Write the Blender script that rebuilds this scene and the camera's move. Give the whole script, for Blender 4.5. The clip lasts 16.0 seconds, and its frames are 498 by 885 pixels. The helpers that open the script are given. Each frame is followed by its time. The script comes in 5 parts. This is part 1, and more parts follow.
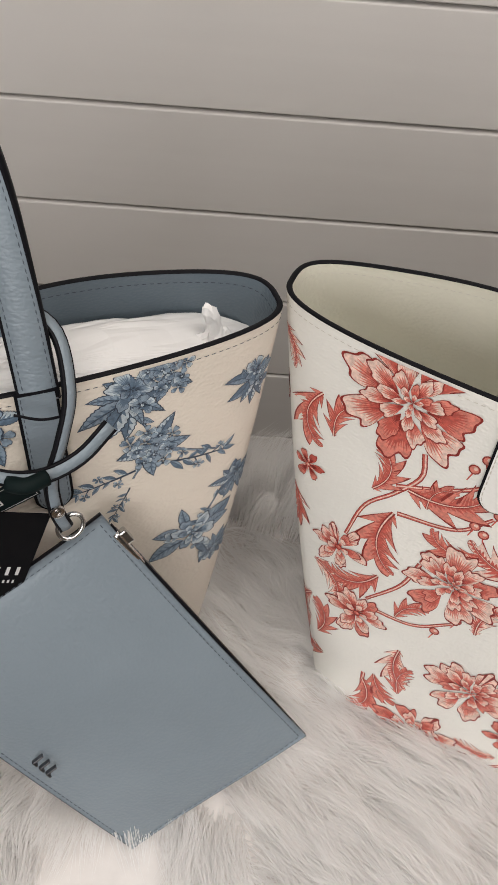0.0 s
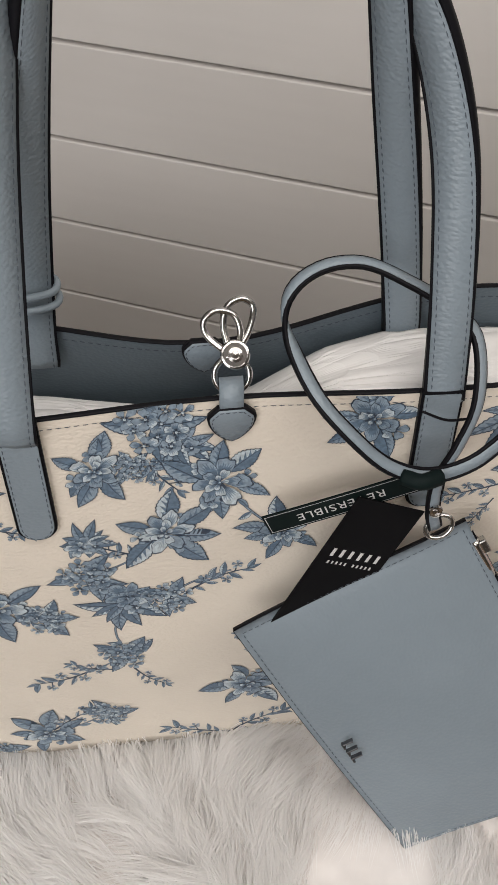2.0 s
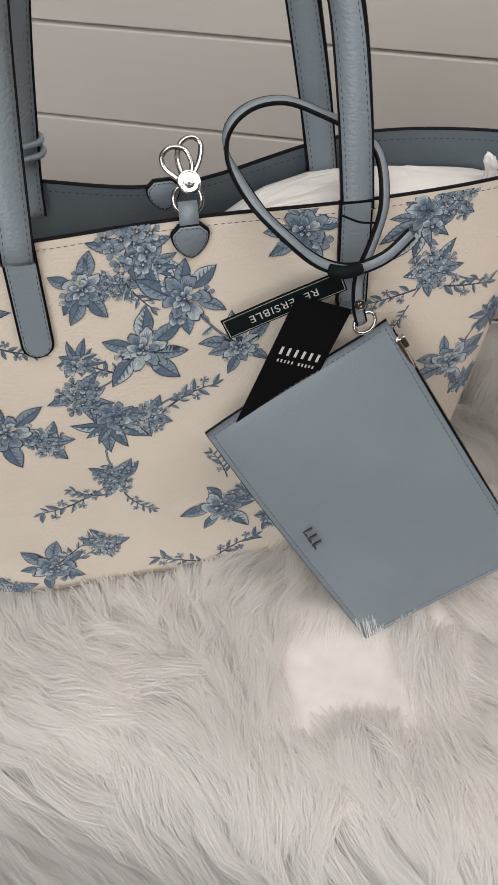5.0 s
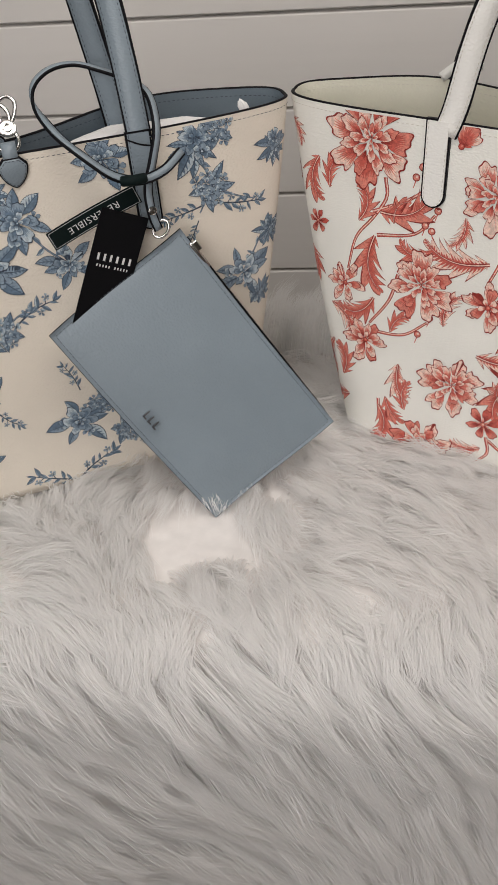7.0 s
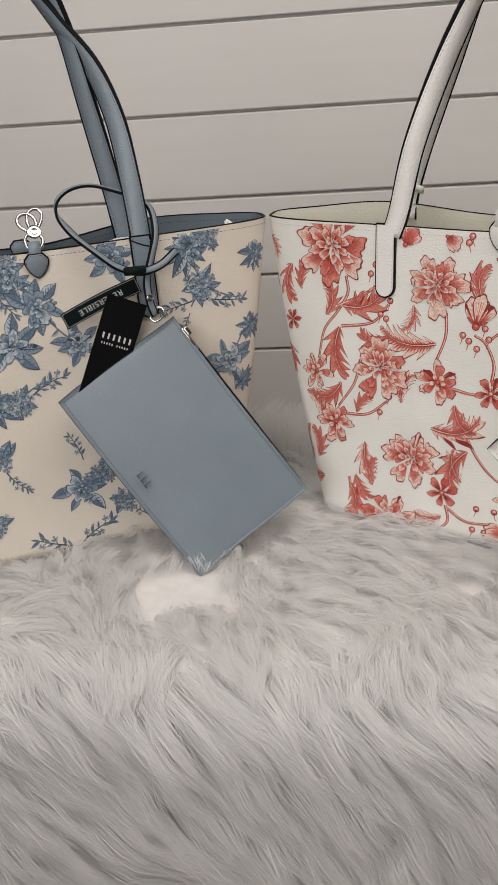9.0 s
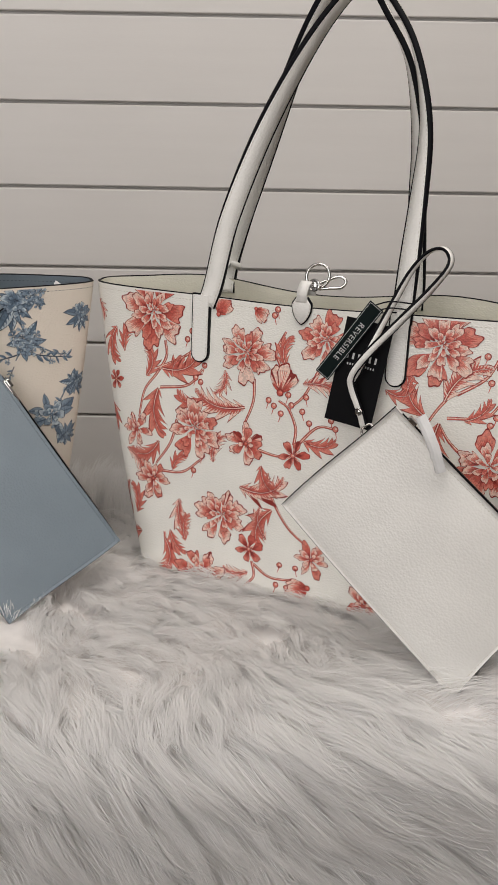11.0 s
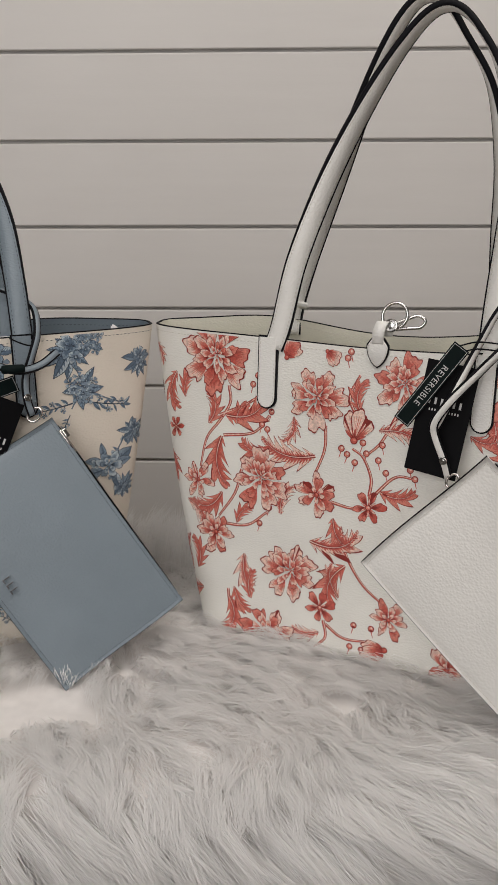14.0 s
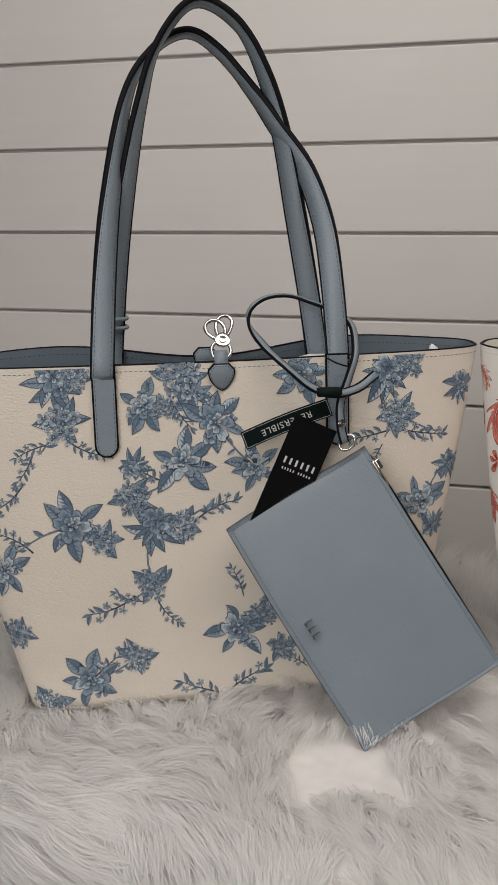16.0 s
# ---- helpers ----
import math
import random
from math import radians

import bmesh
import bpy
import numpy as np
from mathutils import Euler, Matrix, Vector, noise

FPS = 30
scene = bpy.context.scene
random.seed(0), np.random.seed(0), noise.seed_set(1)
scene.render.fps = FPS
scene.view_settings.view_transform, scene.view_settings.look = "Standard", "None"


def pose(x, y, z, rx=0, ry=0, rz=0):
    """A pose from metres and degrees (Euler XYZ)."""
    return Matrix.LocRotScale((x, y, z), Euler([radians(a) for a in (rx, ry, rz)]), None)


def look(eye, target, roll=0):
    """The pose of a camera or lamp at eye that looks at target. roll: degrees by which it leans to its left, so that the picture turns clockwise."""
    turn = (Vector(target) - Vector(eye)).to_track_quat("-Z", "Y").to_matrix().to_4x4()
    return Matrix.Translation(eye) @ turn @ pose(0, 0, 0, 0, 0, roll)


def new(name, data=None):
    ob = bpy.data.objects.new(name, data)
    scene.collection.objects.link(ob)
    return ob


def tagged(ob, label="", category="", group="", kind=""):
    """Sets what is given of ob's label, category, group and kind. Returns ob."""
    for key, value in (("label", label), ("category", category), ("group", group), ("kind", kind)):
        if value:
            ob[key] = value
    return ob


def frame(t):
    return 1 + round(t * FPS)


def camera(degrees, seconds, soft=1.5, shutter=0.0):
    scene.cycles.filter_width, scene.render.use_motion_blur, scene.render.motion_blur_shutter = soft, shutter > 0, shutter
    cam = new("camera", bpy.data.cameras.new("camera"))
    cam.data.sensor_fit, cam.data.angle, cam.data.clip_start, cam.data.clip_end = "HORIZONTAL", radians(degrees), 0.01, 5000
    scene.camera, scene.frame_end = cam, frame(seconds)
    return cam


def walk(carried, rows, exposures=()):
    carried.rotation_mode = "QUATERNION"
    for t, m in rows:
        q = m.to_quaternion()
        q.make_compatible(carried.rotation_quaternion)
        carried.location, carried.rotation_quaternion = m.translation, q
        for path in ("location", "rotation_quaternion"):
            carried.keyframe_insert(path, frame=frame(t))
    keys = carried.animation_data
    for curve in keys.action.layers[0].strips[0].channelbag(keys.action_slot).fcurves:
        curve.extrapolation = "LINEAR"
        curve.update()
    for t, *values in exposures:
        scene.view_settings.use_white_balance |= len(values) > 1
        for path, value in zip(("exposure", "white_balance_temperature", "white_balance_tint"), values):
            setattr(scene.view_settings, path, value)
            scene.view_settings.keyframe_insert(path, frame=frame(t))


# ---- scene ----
cam = camera(30.3, 16.0)
PATH = [
    (0, (-0.021, -0.933, 0.625), (0.008, 0.399, -0.867), 5.0),
    (0.5, (-0.046, -0.925, 0.623), (-0.156, 0.387, -0.882), 3.8),
    (1, (-0.078, -0.934, 0.625), (-0.29, 0.363, -0.883), 2.5),
    (1.5, (-0.099, -0.943, 0.628), (-0.387, 0.334, -0.884), 2.1),
    (2, (-0.118, -0.951, 0.627), (-0.489, 0.303, -0.887), 1.0),
    (2.5, (-0.144, -0.963, 0.626), (-0.565, 0.279, -0.883), 0.8),
    (3, (-0.155, -0.971, 0.626), (-0.606, 0.257, -0.886), 1.0),
    (3.5, (-0.154, -0.993, 0.633), (-0.614, 0.228, -0.882), 0.9),
    (4, (-0.132, -1.024, 0.632), (-0.579, 0.209, -0.878), 0.2),
    (4.5, (-0.105, -1.056, 0.624), (-0.509, 0.198, -0.88), -1.2),
    (5, (-0.075, -1.111, 0.623), (-0.375, 0.201, -0.856), -0.8),
    (5.2, (-0.062, -1.125, 0.623), (-0.309, 0.194, -0.86), -0.5),
    (7.3, (0.059, -1.394, 0.541), (-0.162, 0.251, -0.575), -5.0),
    (7.5, (0.061, -1.424, 0.525), (-0.163, 0.279, -0.5), -5.2),
    (8, (0.082, -1.453, 0.503), (-0.196, 0.305, -0.408), -5.9),
    (8.2, (0.089, -1.465, 0.491), (-0.198, 0.305, -0.396), -5.9),
    (10.3, (0.142, -1.551, 0.477), (0.004, 0.316, -0.225), 0.2),
    (10.5, (0.154, -1.554, 0.475), (0.058, 0.323, -0.21), 0.5),
    (11, (0.171, -1.557, 0.471), (0.171, 0.336, -0.176), 1.0),
    (11.5, (0.19, -1.554, 0.469), (0.275, 0.344, -0.154), 1.0),
    (12, (0.197, -1.556, 0.467), (0.335, 0.345, -0.139), 0.9),
    (12.5, (0.203, -1.544, 0.464), (0.341, 0.361, -0.128), 0.5),
    (13, (0.184, -1.528, 0.463), (0.31, 0.38, -0.124), 0.4),
    (13.5, (0.166, -1.512, 0.469), (0.211, 0.402, -0.11), -0.0),
    (14, (0.134, -1.496, 0.465), (0.062, 0.419, -0.107), -0.2),
    (14.5, (0.096, -1.468, 0.461), (-0.074, 0.445, -0.098), -0.2),
    (15, (0.047, -1.443, 0.457), (-0.199, 0.462, -0.1), -0.2),
    (15.6, (0.032, -1.424, 0.469), (-0.409, 0.444, -0.094), -0.6),
    (16, (0.027, -1.411, 0.464), (-0.504, 0.434, -0.097), -0.9),
]
walk(cam, [(t, look(eye, target, roll)) for t, eye, target, roll in PATH],
     exposures=[(0, 0.22), (2, 0.2), (3.5, 0.15), (5, 0.13), (8, 0.05), (12, 0.0), (13, -0.02), (14, -0.16), (15.5, -0.18), (16, -0.13)])

# ---------------------------------------------------------------- world and light
world = bpy.data.worlds.new("room_air")
scene.world = world
world.use_nodes = True
world.node_tree.nodes["Background"].inputs["Color"].default_value = (0.9, 0.95, 1.0, 1)
world.node_tree.nodes["Background"].inputs["Strength"].default_value = 0.05


def area_lamp(name, eye, target, sx, sy, watts, colour):
    data = bpy.data.lights.new(name, "AREA")
    data.shape, data.size, data.size_y, data.energy, data.color = "RECTANGLE", sx, sy, watts, colour
    ob = new(name, data)
    ob.matrix_world = look(eye, target)
    return ob


area_lamp("ceiling_lamp", (0.3, -1.1, 1.82), (0.15, -0.6, 0.0), 2.0, 1.2, 27, (1.0, 0.94, 0.885))
# Added frontal fill without a window behind it; brightens the fur's front and the bags.
area_lamp("front_fill", (-0.5, -2.7, 0.95), (0.0, -0.7, 0.0), 1.7, 1.2, 21, (1.0, 0.97, 0.96))

# ---------------------------------------------------------------- materials


def nodes_of(name):
    m = bpy.data.materials.new(name)
    m.use_nodes = True
    nt = m.node_tree
    return m, nt, nt.nodes["Principled BSDF"]


def link(nt, a, b):
    nt.links.new(a, b)


def add(nt, kind, **values):
    n = nt.nodes.new(kind)
    for key, value in values.items():
        n.inputs[key].default_value = value
    return n


def ramp(nt, source, stops):
    n = nt.nodes.new("ShaderNodeValToRGB")
    while len(n.color_ramp.elements) < len(stops):
        n.color_ramp.elements.new(0.5)
    for e, (pos, col) in zip(n.color_ramp.elements, stops):
        e.position, e.color = pos, (*col, 1)
    link(nt, source, n.inputs[0])
    return n.outputs[0]


def shade(c, k):
    return tuple(min(1.0, v * k) for v in c)


def pebbled(nt, coords, grain, depth):
    """Bump of rounded, slightly flattened pebbles with fine creases between them."""
    mp = add(nt, "ShaderNodeMapping", Scale=(1.0, 1.15, 1.5))
    link(nt, coords, mp.inputs["Vector"])
    warp = add(nt, "ShaderNodeTexNoise", Scale=70.0, Detail=1.0)
    link(nt, mp.outputs[0], warp.inputs["Vector"])
    mix = nt.nodes.new("ShaderNodeVectorMath")
    mix.operation = "MULTIPLY_ADD"
    mix.inputs[1].default_value = (0.0035, 0.0035, 0.0035)
    link(nt, warp.outputs["Color"], mix.inputs[0])
    link(nt, mp.outputs[0], mix.inputs[2])
    vor = add(nt, "ShaderNodeTexVoronoi", Scale=grain)
    vor.feature = "SMOOTH_F1"
    vor.inputs["Smoothness"].default_value = 0.35
    link(nt, mix.outputs[0], vor.inputs["Vector"])
    b1 = add(nt, "ShaderNodeBump", Strength=depth, Distance=0.0006)
    b1.invert = True
    link(nt, vor.outputs["Distance"], b1.inputs["Height"])
    fine = add(nt, "ShaderNodeTexNoise", Scale=1400.0, Detail=3.0)
    link(nt, coords, fine.inputs["Vector"])
    b2 = add(nt, "ShaderNodeBump", Strength=0.12, Distance=0.0003)
    link(nt, fine.outputs["Fac"], b2.inputs["Height"])
    link(nt, b1.outputs[0], b2.inputs["Normal"])
    return b2.outputs[0]


def leather(name, colour, rough=0.42, grain=400.0, depth=0.5, spread=0.05):
    m, nt, b = nodes_of(name)
    tc = nt.nodes.new("ShaderNodeTexCoord")
    broad = add(nt, "ShaderNodeTexNoise", Scale=14.0, Detail=4.0)
    link(nt, tc.outputs["Object"], broad.inputs["Vector"])
    link(nt, ramp(nt, broad.outputs["Fac"], [(0.3, shade(colour, 1 - spread)), (0.7, shade(colour, 1 + spread))]), b.inputs["Base Color"])
    link(nt, pebbled(nt, tc.outputs["Object"], grain, depth), b.inputs["Normal"])
    b.inputs["Roughness"].default_value = rough
    return m


def ink(name, colour, vary=0.18):
    m, nt, b = nodes_of(name)
    tc = nt.nodes.new("ShaderNodeTexCoord")
    n = add(nt, "ShaderNodeTexNoise", Scale=420.0, Detail=3.0)
    link(nt, tc.outputs["Object"], n.inputs["Vector"])
    link(nt, ramp(nt, n.outputs["Fac"], [(0.35, shade(colour, 1 - vary)), (0.65, shade(colour, 1 + vary))]), b.inputs["Base Color"])
    link(nt, pebbled(nt, tc.outputs["Object"], 400.0, 0.45), b.inputs["Normal"])
    b.inputs["Roughness"].default_value = 0.42
    return m


def plain(name, colour, rough=0.5, metal=0.0, vary=0.06, scale=60.0, bump=0.1):
    m, nt, b = nodes_of(name)
    tc = nt.nodes.new("ShaderNodeTexCoord")
    n = add(nt, "ShaderNodeTexNoise", Scale=scale, Detail=5.0)
    link(nt, tc.outputs["Object"], n.inputs["Vector"])
    link(nt, ramp(nt, n.outputs["Fac"], [(0.3, shade(colour, 1 - vary)), (0.7, shade(colour, 1 + vary))]), b.inputs["Base Color"])
    bp = add(nt, "ShaderNodeBump", Strength=bump, Distance=0.0006)
    link(nt, n.outputs["Fac"], bp.inputs["Height"])
    link(nt, bp.outputs[0], b.inputs["Normal"])
    b.inputs["Roughness"].default_value, b.inputs["Metallic"].default_value = rough, metal
    if max(colour) < 0.05:
        b.inputs["Specular IOR Level"].default_value = 0.1
    return m


def painted_board():
    m, nt, b = nodes_of("board_paint")
    tc = nt.nodes.new("ShaderNodeTexCoord")
    info = nt.nodes.new("ShaderNodeObjectInfo")
    mp = add(nt, "ShaderNodeMapping", Scale=(0.6, 6.0, 6.0))
    link(nt, tc.outputs["Object"], mp.inputs["Vector"])
    n = add(nt, "ShaderNodeTexNoise", Scale=9.0, Detail=6.0)
    link(nt, mp.outputs[0], n.inputs["Vector"])
    big = add(nt, "ShaderNodeTexNoise", Scale=2.2, Detail=2.0)
    link(nt, tc.outputs["Object"], big.inputs["Vector"])
    mixv = nt.nodes.new("ShaderNodeMath")
    mixv.operation = "MULTIPLY_ADD"
    mixv.inputs[1].default_value = 0.35
    link(nt, n.outputs["Fac"], mixv.inputs[0])
    link(nt, big.outputs["Fac"], mixv.inputs[2])
    jit = nt.nodes.new("ShaderNodeMath")
    jit.operation = "MULTIPLY_ADD"
    jit.inputs[1].default_value = 0.2
    link(nt, info.outputs["Random"], jit.inputs[0])
    link(nt, mixv.outputs[0], jit.inputs[2])
    link(nt, ramp(nt, jit.outputs[0], [(0.45, (0.70, 0.675, 0.65)), (1.0, (0.78, 0.755, 0.73))]), b.inputs["Base Color"])
    grain = add(nt, "ShaderNodeTexNoise", Scale=120.0, Detail=4.0)
    link(nt, mp.outputs[0], grain.inputs["Vector"])
    bp = add(nt, "ShaderNodeBump", Strength=0.12, Distance=0.001)
    link(nt, grain.outputs["Fac"], bp.inputs["Height"])
    link(nt, bp.outputs[0], b.inputs["Normal"])
    b.inputs["Roughness"].default_value = 0.5
    return m


def fur_material(name, low, high):
    m, nt, b = nodes_of(name)
    geo = nt.nodes.new("ShaderNodeNewGeometry")
    col = ramp(nt, geo.outputs["Random Per Island"], [(0.0, low), (1.0, high)])
    link(nt, col, b.inputs["Base Color"])
    b.inputs["Roughness"].default_value = 0.55
    tr = nt.nodes.new("ShaderNodeBsdfTranslucent")
    link(nt, col, tr.inputs["Color"])
    mix = nt.nodes.new("ShaderNodeMixShader")
    mix.inputs[0].default_value = 0.5
    link(nt, b.outputs[0], mix.inputs[1])
    link(nt, tr.outputs[0], mix.inputs[2])
    link(nt, mix.outputs[0], nt.nodes["Material Output"].inputs["Surface"])
    return m


CREAM = leather("cream_pebbled_leather", (0.74, 0.675, 0.585), 0.4)
IVORY = leather("ivory_pebbled_leather", (0.88, 0.87, 0.815), 0.4)
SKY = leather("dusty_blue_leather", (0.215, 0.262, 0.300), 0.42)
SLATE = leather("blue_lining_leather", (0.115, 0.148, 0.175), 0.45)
MILK = leather("milk_white_leather", (0.87, 0.86, 0.825), 0.4)
LININGW = leather("cream_lining_leather", (0.72, 0.70, 0.60), 0.45)
EDGE = plain("black_edge_paint", (0.007, 0.007, 0.009), 0.5)
THREADB = plain("blue_grey_thread", (0.075, 0.095, 0.12), 0.7)
THREADD = plain("dark_thread", (0.05, 0.06, 0.08), 0.7)
THREADW = plain("cream_thread", (0.66, 0.63, 0.56), 0.7)
CHROME = plain("polished_nickel", (0.60, 0.59, 0.58), 0.14, 1.0, 0.03)
GUN = plain("dark_metal_lettering", (0.16, 0.16, 0.17), 0.3, 1.0, 0.03)
CARD = plain("black_tag_card", (0.004, 0.004, 0.005), 0.6)
CARDG = plain("dark_green_tag_card", (0.005, 0.011, 0.011), 0.6)
FOIL = plain("silver_foil_print", (0.62, 0.62, 0.62), 0.4)
TISSUE = plain("white_tissue_paper", (0.82, 0.81, 0.80), 0.7, 0, 0.04, 30.0, 0.2)
WRAP = plain("clear_plastic_wrap", (0.82, 0.82, 0.82), 0.2)
BOARD = painted_board()
FURW = fur_material("white_faux_fur", (0.94, 0.93, 0.92), (0.985, 0.98, 0.975))
FURBASE = plain("fur_backing", (0.83, 0.80, 0.78), 0.9)
PLASTER = plain("room_plaster", (0.34, 0.32, 0.30), 0.8, 0, 0.05, 8.0)
FLOORM = plain("floor_wood", (0.20, 0.14, 0.09), 0.5, 0, 0.25, 12.0)
CEILM = plain("ceiling_white", (0.75, 0.74, 0.72), 0.8)
DARKM = plain("dark_brown_wood", (0.02, 0.013, 0.009), 0.5, 0, 0.3, 20.0)
RAWEDGE = plain("raw_board_edge", (0.42, 0.33, 0.24), 0.7, 0, 0.2, 40.0)
RED_D, RED_M, RED_L, RED_P = (ink("red_ink_dark", (0.27, 0.026, 0.020)), ink("red_ink", (0.56, 0.105, 0.078)), ink("coral_ink", (0.70, 0.235, 0.18)), ink("pink_ink", (0.85, 0.62, 0.53)))
BLU_D, BLU_M, BLU_L, BLU_P = (ink("navy_ink", (0.040, 0.058, 0.088)), ink("denim_ink", (0.115, 0.17, 0.235)), ink("blue_ink", (0.235, 0.305, 0.375)), ink("pale_blue_ink", (0.47, 0.54, 0.58)))

# ---------------------------------------------------------------- building helpers


def mesh_part(name, verts, faces, mats, parent=None, label="", index=None, smooth=True):
    me = bpy.data.meshes.new(name)
    me.from_pydata([tuple(v) for v in verts], [], [tuple(f) for f in faces])
    for m in mats if isinstance(mats, (list, tuple)) else [mats]:
        me.materials.append(m)
    if index is not None:
        me.polygons.foreach_set("material_index", index)
    if smooth:
        me.polygons.foreach_set("use_smooth", [True] * len(me.polygons))
    me.update()
    ob = new(name, me)
    if parent is not None:
        ob.parent = parent
    if label:
        tagged(ob, label)
    return ob


def box(name, lo, hi, mat, parent=None, bevel=0.0, label=""):
    bm = bmesh.new()
    bmesh.ops.create_cube(bm, size=1.0)
    for v in bm.verts:
        v.co = Vector([(a + b) / 2 + c * (b - a) for a, b, c in zip(lo, hi, v.co)])
    if bevel:
        bmesh.ops.bevel(bm, geom=bm.edges[:], offset=bevel, segments=2, affect="EDGES", profile=0.5)
    me = bpy.data.meshes.new(name)
    bm.to_mesh(me)
    bm.free()
    me.materials.append(mat)
    ob = new(name, me)
    if parent is not None:
        ob.parent = parent
    if label:
        tagged(ob, label)
    return ob


def smooth_path(points, n):
    """Catmull-Rom through the points, n samples evenly spaced along it."""
    p = [Vector(q) for q in points]
    p = [2 * p[0] - p[1]] + p + [2 * p[-1] - p[-2]]
    out = []
    for i in range(1, len(p) - 2):
        a, b, c, d = p[i - 1:i + 3]
        for j in range(16):
            t = j / 16
            out.append(0.5 * (2 * b + (c - a) * t + (2 * a - 5 * b + 4 * c - d) * t * t + (3 * b - a - 3 * c + d) * t ** 3))
    out.append(p[-2])
    run = [0.0]
    for a, b in zip(out, out[1:]):
        run.append(run[-1] + (b - a).length)
    res, k = [], 0
    for i in range(n):
        s = run[-1] * i / (n - 1)
        while k < len(run) - 2 and run[k + 1] < s:
            k += 1
        f = (s - run[k]) / max(1e-9, run[k + 1] - run[k])
        res.append(out[k].lerp(out[k + 1], min(1, max(0, f))))
    return res


def sweep(path, sides, section, closed=False):
    """Sweeps a section of (along side, along normal) pairs; sides gives the side direction at each sample."""
    verts, faces, n, k = [], [], len(path), len(section)
    for i, p in enumerate(path):
        a = path[i - 1] if i or closed else p
        b = path[(i + 1) % n] if i < n - 1 or closed else p
        t = (b - a).normalized()
        s = Vector(sides[i])
        s = (s - t * s.dot(t)).normalized()
        nn = t.cross(s)
        for x, y in section:
            verts.append(p + s * x + nn * y)
    last = n if closed else n - 1
    for i in range(last):
        for j in range(k):
            faces.append((i * k + j, i * k + (j + 1) % k, (i + 1) % n * k + (j + 1) % k, (i + 1) % n * k + j))
    if not closed:
        faces.append(tuple(range(k))[::-1])
        faces.append(tuple((n - 1) * k + j for j in range(k)))
    return verts, faces


def ring_section(r, k=8, flat=1.0):
    return [(r * math.cos(2 * math.pi * i / k), r * flat * math.sin(2 * math.pi * i / k)) for i in range(k)]


def tube(name, points, r, mat, parent, n=40, closed=False, label="", k=8):
    path = smooth_path(points, n)
    if closed:
        path = path[:-1]
    up = Vector((0.13, 0.31, 0.94))
    sides = []
    t0 = None
    for i, p in enumerate(path):
        t = (path[(i + 1) % len(path)] - path[i - 1]) if closed or 0 < i < len(path) - 1 else (path[1] - path[0] if i == 0 else path[-1] - path[-2])
        t.normalize()
        if t0 is None:
            s = t.cross(up).normalized()
        else:
            s = (s - t * s.dot(t)).normalized()
        t0 = t
        sides.append(s.copy())
    v, f = sweep(path, sides, ring_section(r, k), closed)
    return mesh_part(name, v, f, mat, parent, label)


def stitch_mesh(name, path, normals, mat, parent, length=0.0028, gap=0.0012, r=0.00032):
    """A row of short sewn dashes along a path, proud of the surface."""
    verts, faces = [], []
    acc, run = 0.0, [0.0]
    for a, b in zip(path, path[1:]):
        run.append(run[-1] + (b - a).length)
    total, step, k = run[-1], length + gap, 0

    def at(s):
        i = min(len(run) - 2, max(0, int(np.searchsorted(run, s)) - 1))
        f = (s - run[i]) / max(1e-9, run[i + 1] - run[i])
        return path[i].lerp(path[i + 1], f), normals[i].lerp(normals[i + 1], f).normalized()
    while acc + length < total:
        (p, n), (q, _), (m, nm) = at(acc), at(acc + length), at(acc + length / 2)
        t = (q - p).normalized()
        s = t.cross(n).normalized()
        base = len(verts)
        for c, w, h in ((p, 0.5, 0.0), (m, 1.0, 1.0), (q, 0.5, 0.0)):
            for x, y in ((-1, 0.1), (0, 0.75), (1, 0.1)):
                verts.append(c + s * x * r * w + n * (r * (y + 0.5 * h)))
        for i in (0, 3):
            for j in (0, 1):
                faces.append((base + i + j, base + i + j + 1, base + i + j + 4, base + i + j + 3))
        acc += step
    return mesh_part(name, verts, faces, mat, parent)


def strap(name, points, widths, turns, mat, edge, thread, parent, w=0.021, th=0.0042, n=110, sewn=True, label=""):
    """A flat leather strap: body, two painted edges and two rows of stitches. widths: the width direction at the points."""
    path = smooth_path(points, n)
    sides = smooth_path(widths, n)
    cs = [(-w / 2 + 0.0008, -th / 2), (w / 2 - 0.0008, -th / 2), (w / 2 - 0.0004, 0), (w / 2 - 0.0008, th / 2), (0, th / 2 + 0.0006), (-w / 2 + 0.0008, th / 2), (-w / 2 + 0.0004, 0)]
    v, f = sweep(path, sides, cs)
    body = mesh_part(name, v, f, mat, parent, label, smooth=False)
    body.data.polygons.foreach_set("use_smooth", [True] * len(body.data.polygons))
    for sign in (-1, 1):
        c = sign * (w / 2 - 0.0002)
        v, f = sweep(path, sides, [(c - 0.0008, -th / 2 - 0.0001), (c + 0.0004, -th / 2 + 0.0004), (c + 0.0008, 0), (c + 0.0004, th / 2 - 0.0004), (c - 0.0008, th / 2 + 0.0001)])
        mesh_part("edge_band", v, f, edge, body, "glossy black painted edge")
    if sewn:
        for face in (1, -1):
            for sign in (-1, 1):
                row, nor = [], []
                for i, p in enumerate(path):
                    t = (path[min(n - 1, i + 1)] - path[max(0, i - 1)]).normalized()
                    s = Vector(sides[i])
                    s = (s - t * s.dot(t)).normalized()
                    nn = t.cross(s) * face
                    row.append(p + s * sign * (w / 2 - 0.0026) + nn * (th / 2))
                    nor.append(nn)
                stitch_mesh("stitching", row, nor, thread, body)
    return body

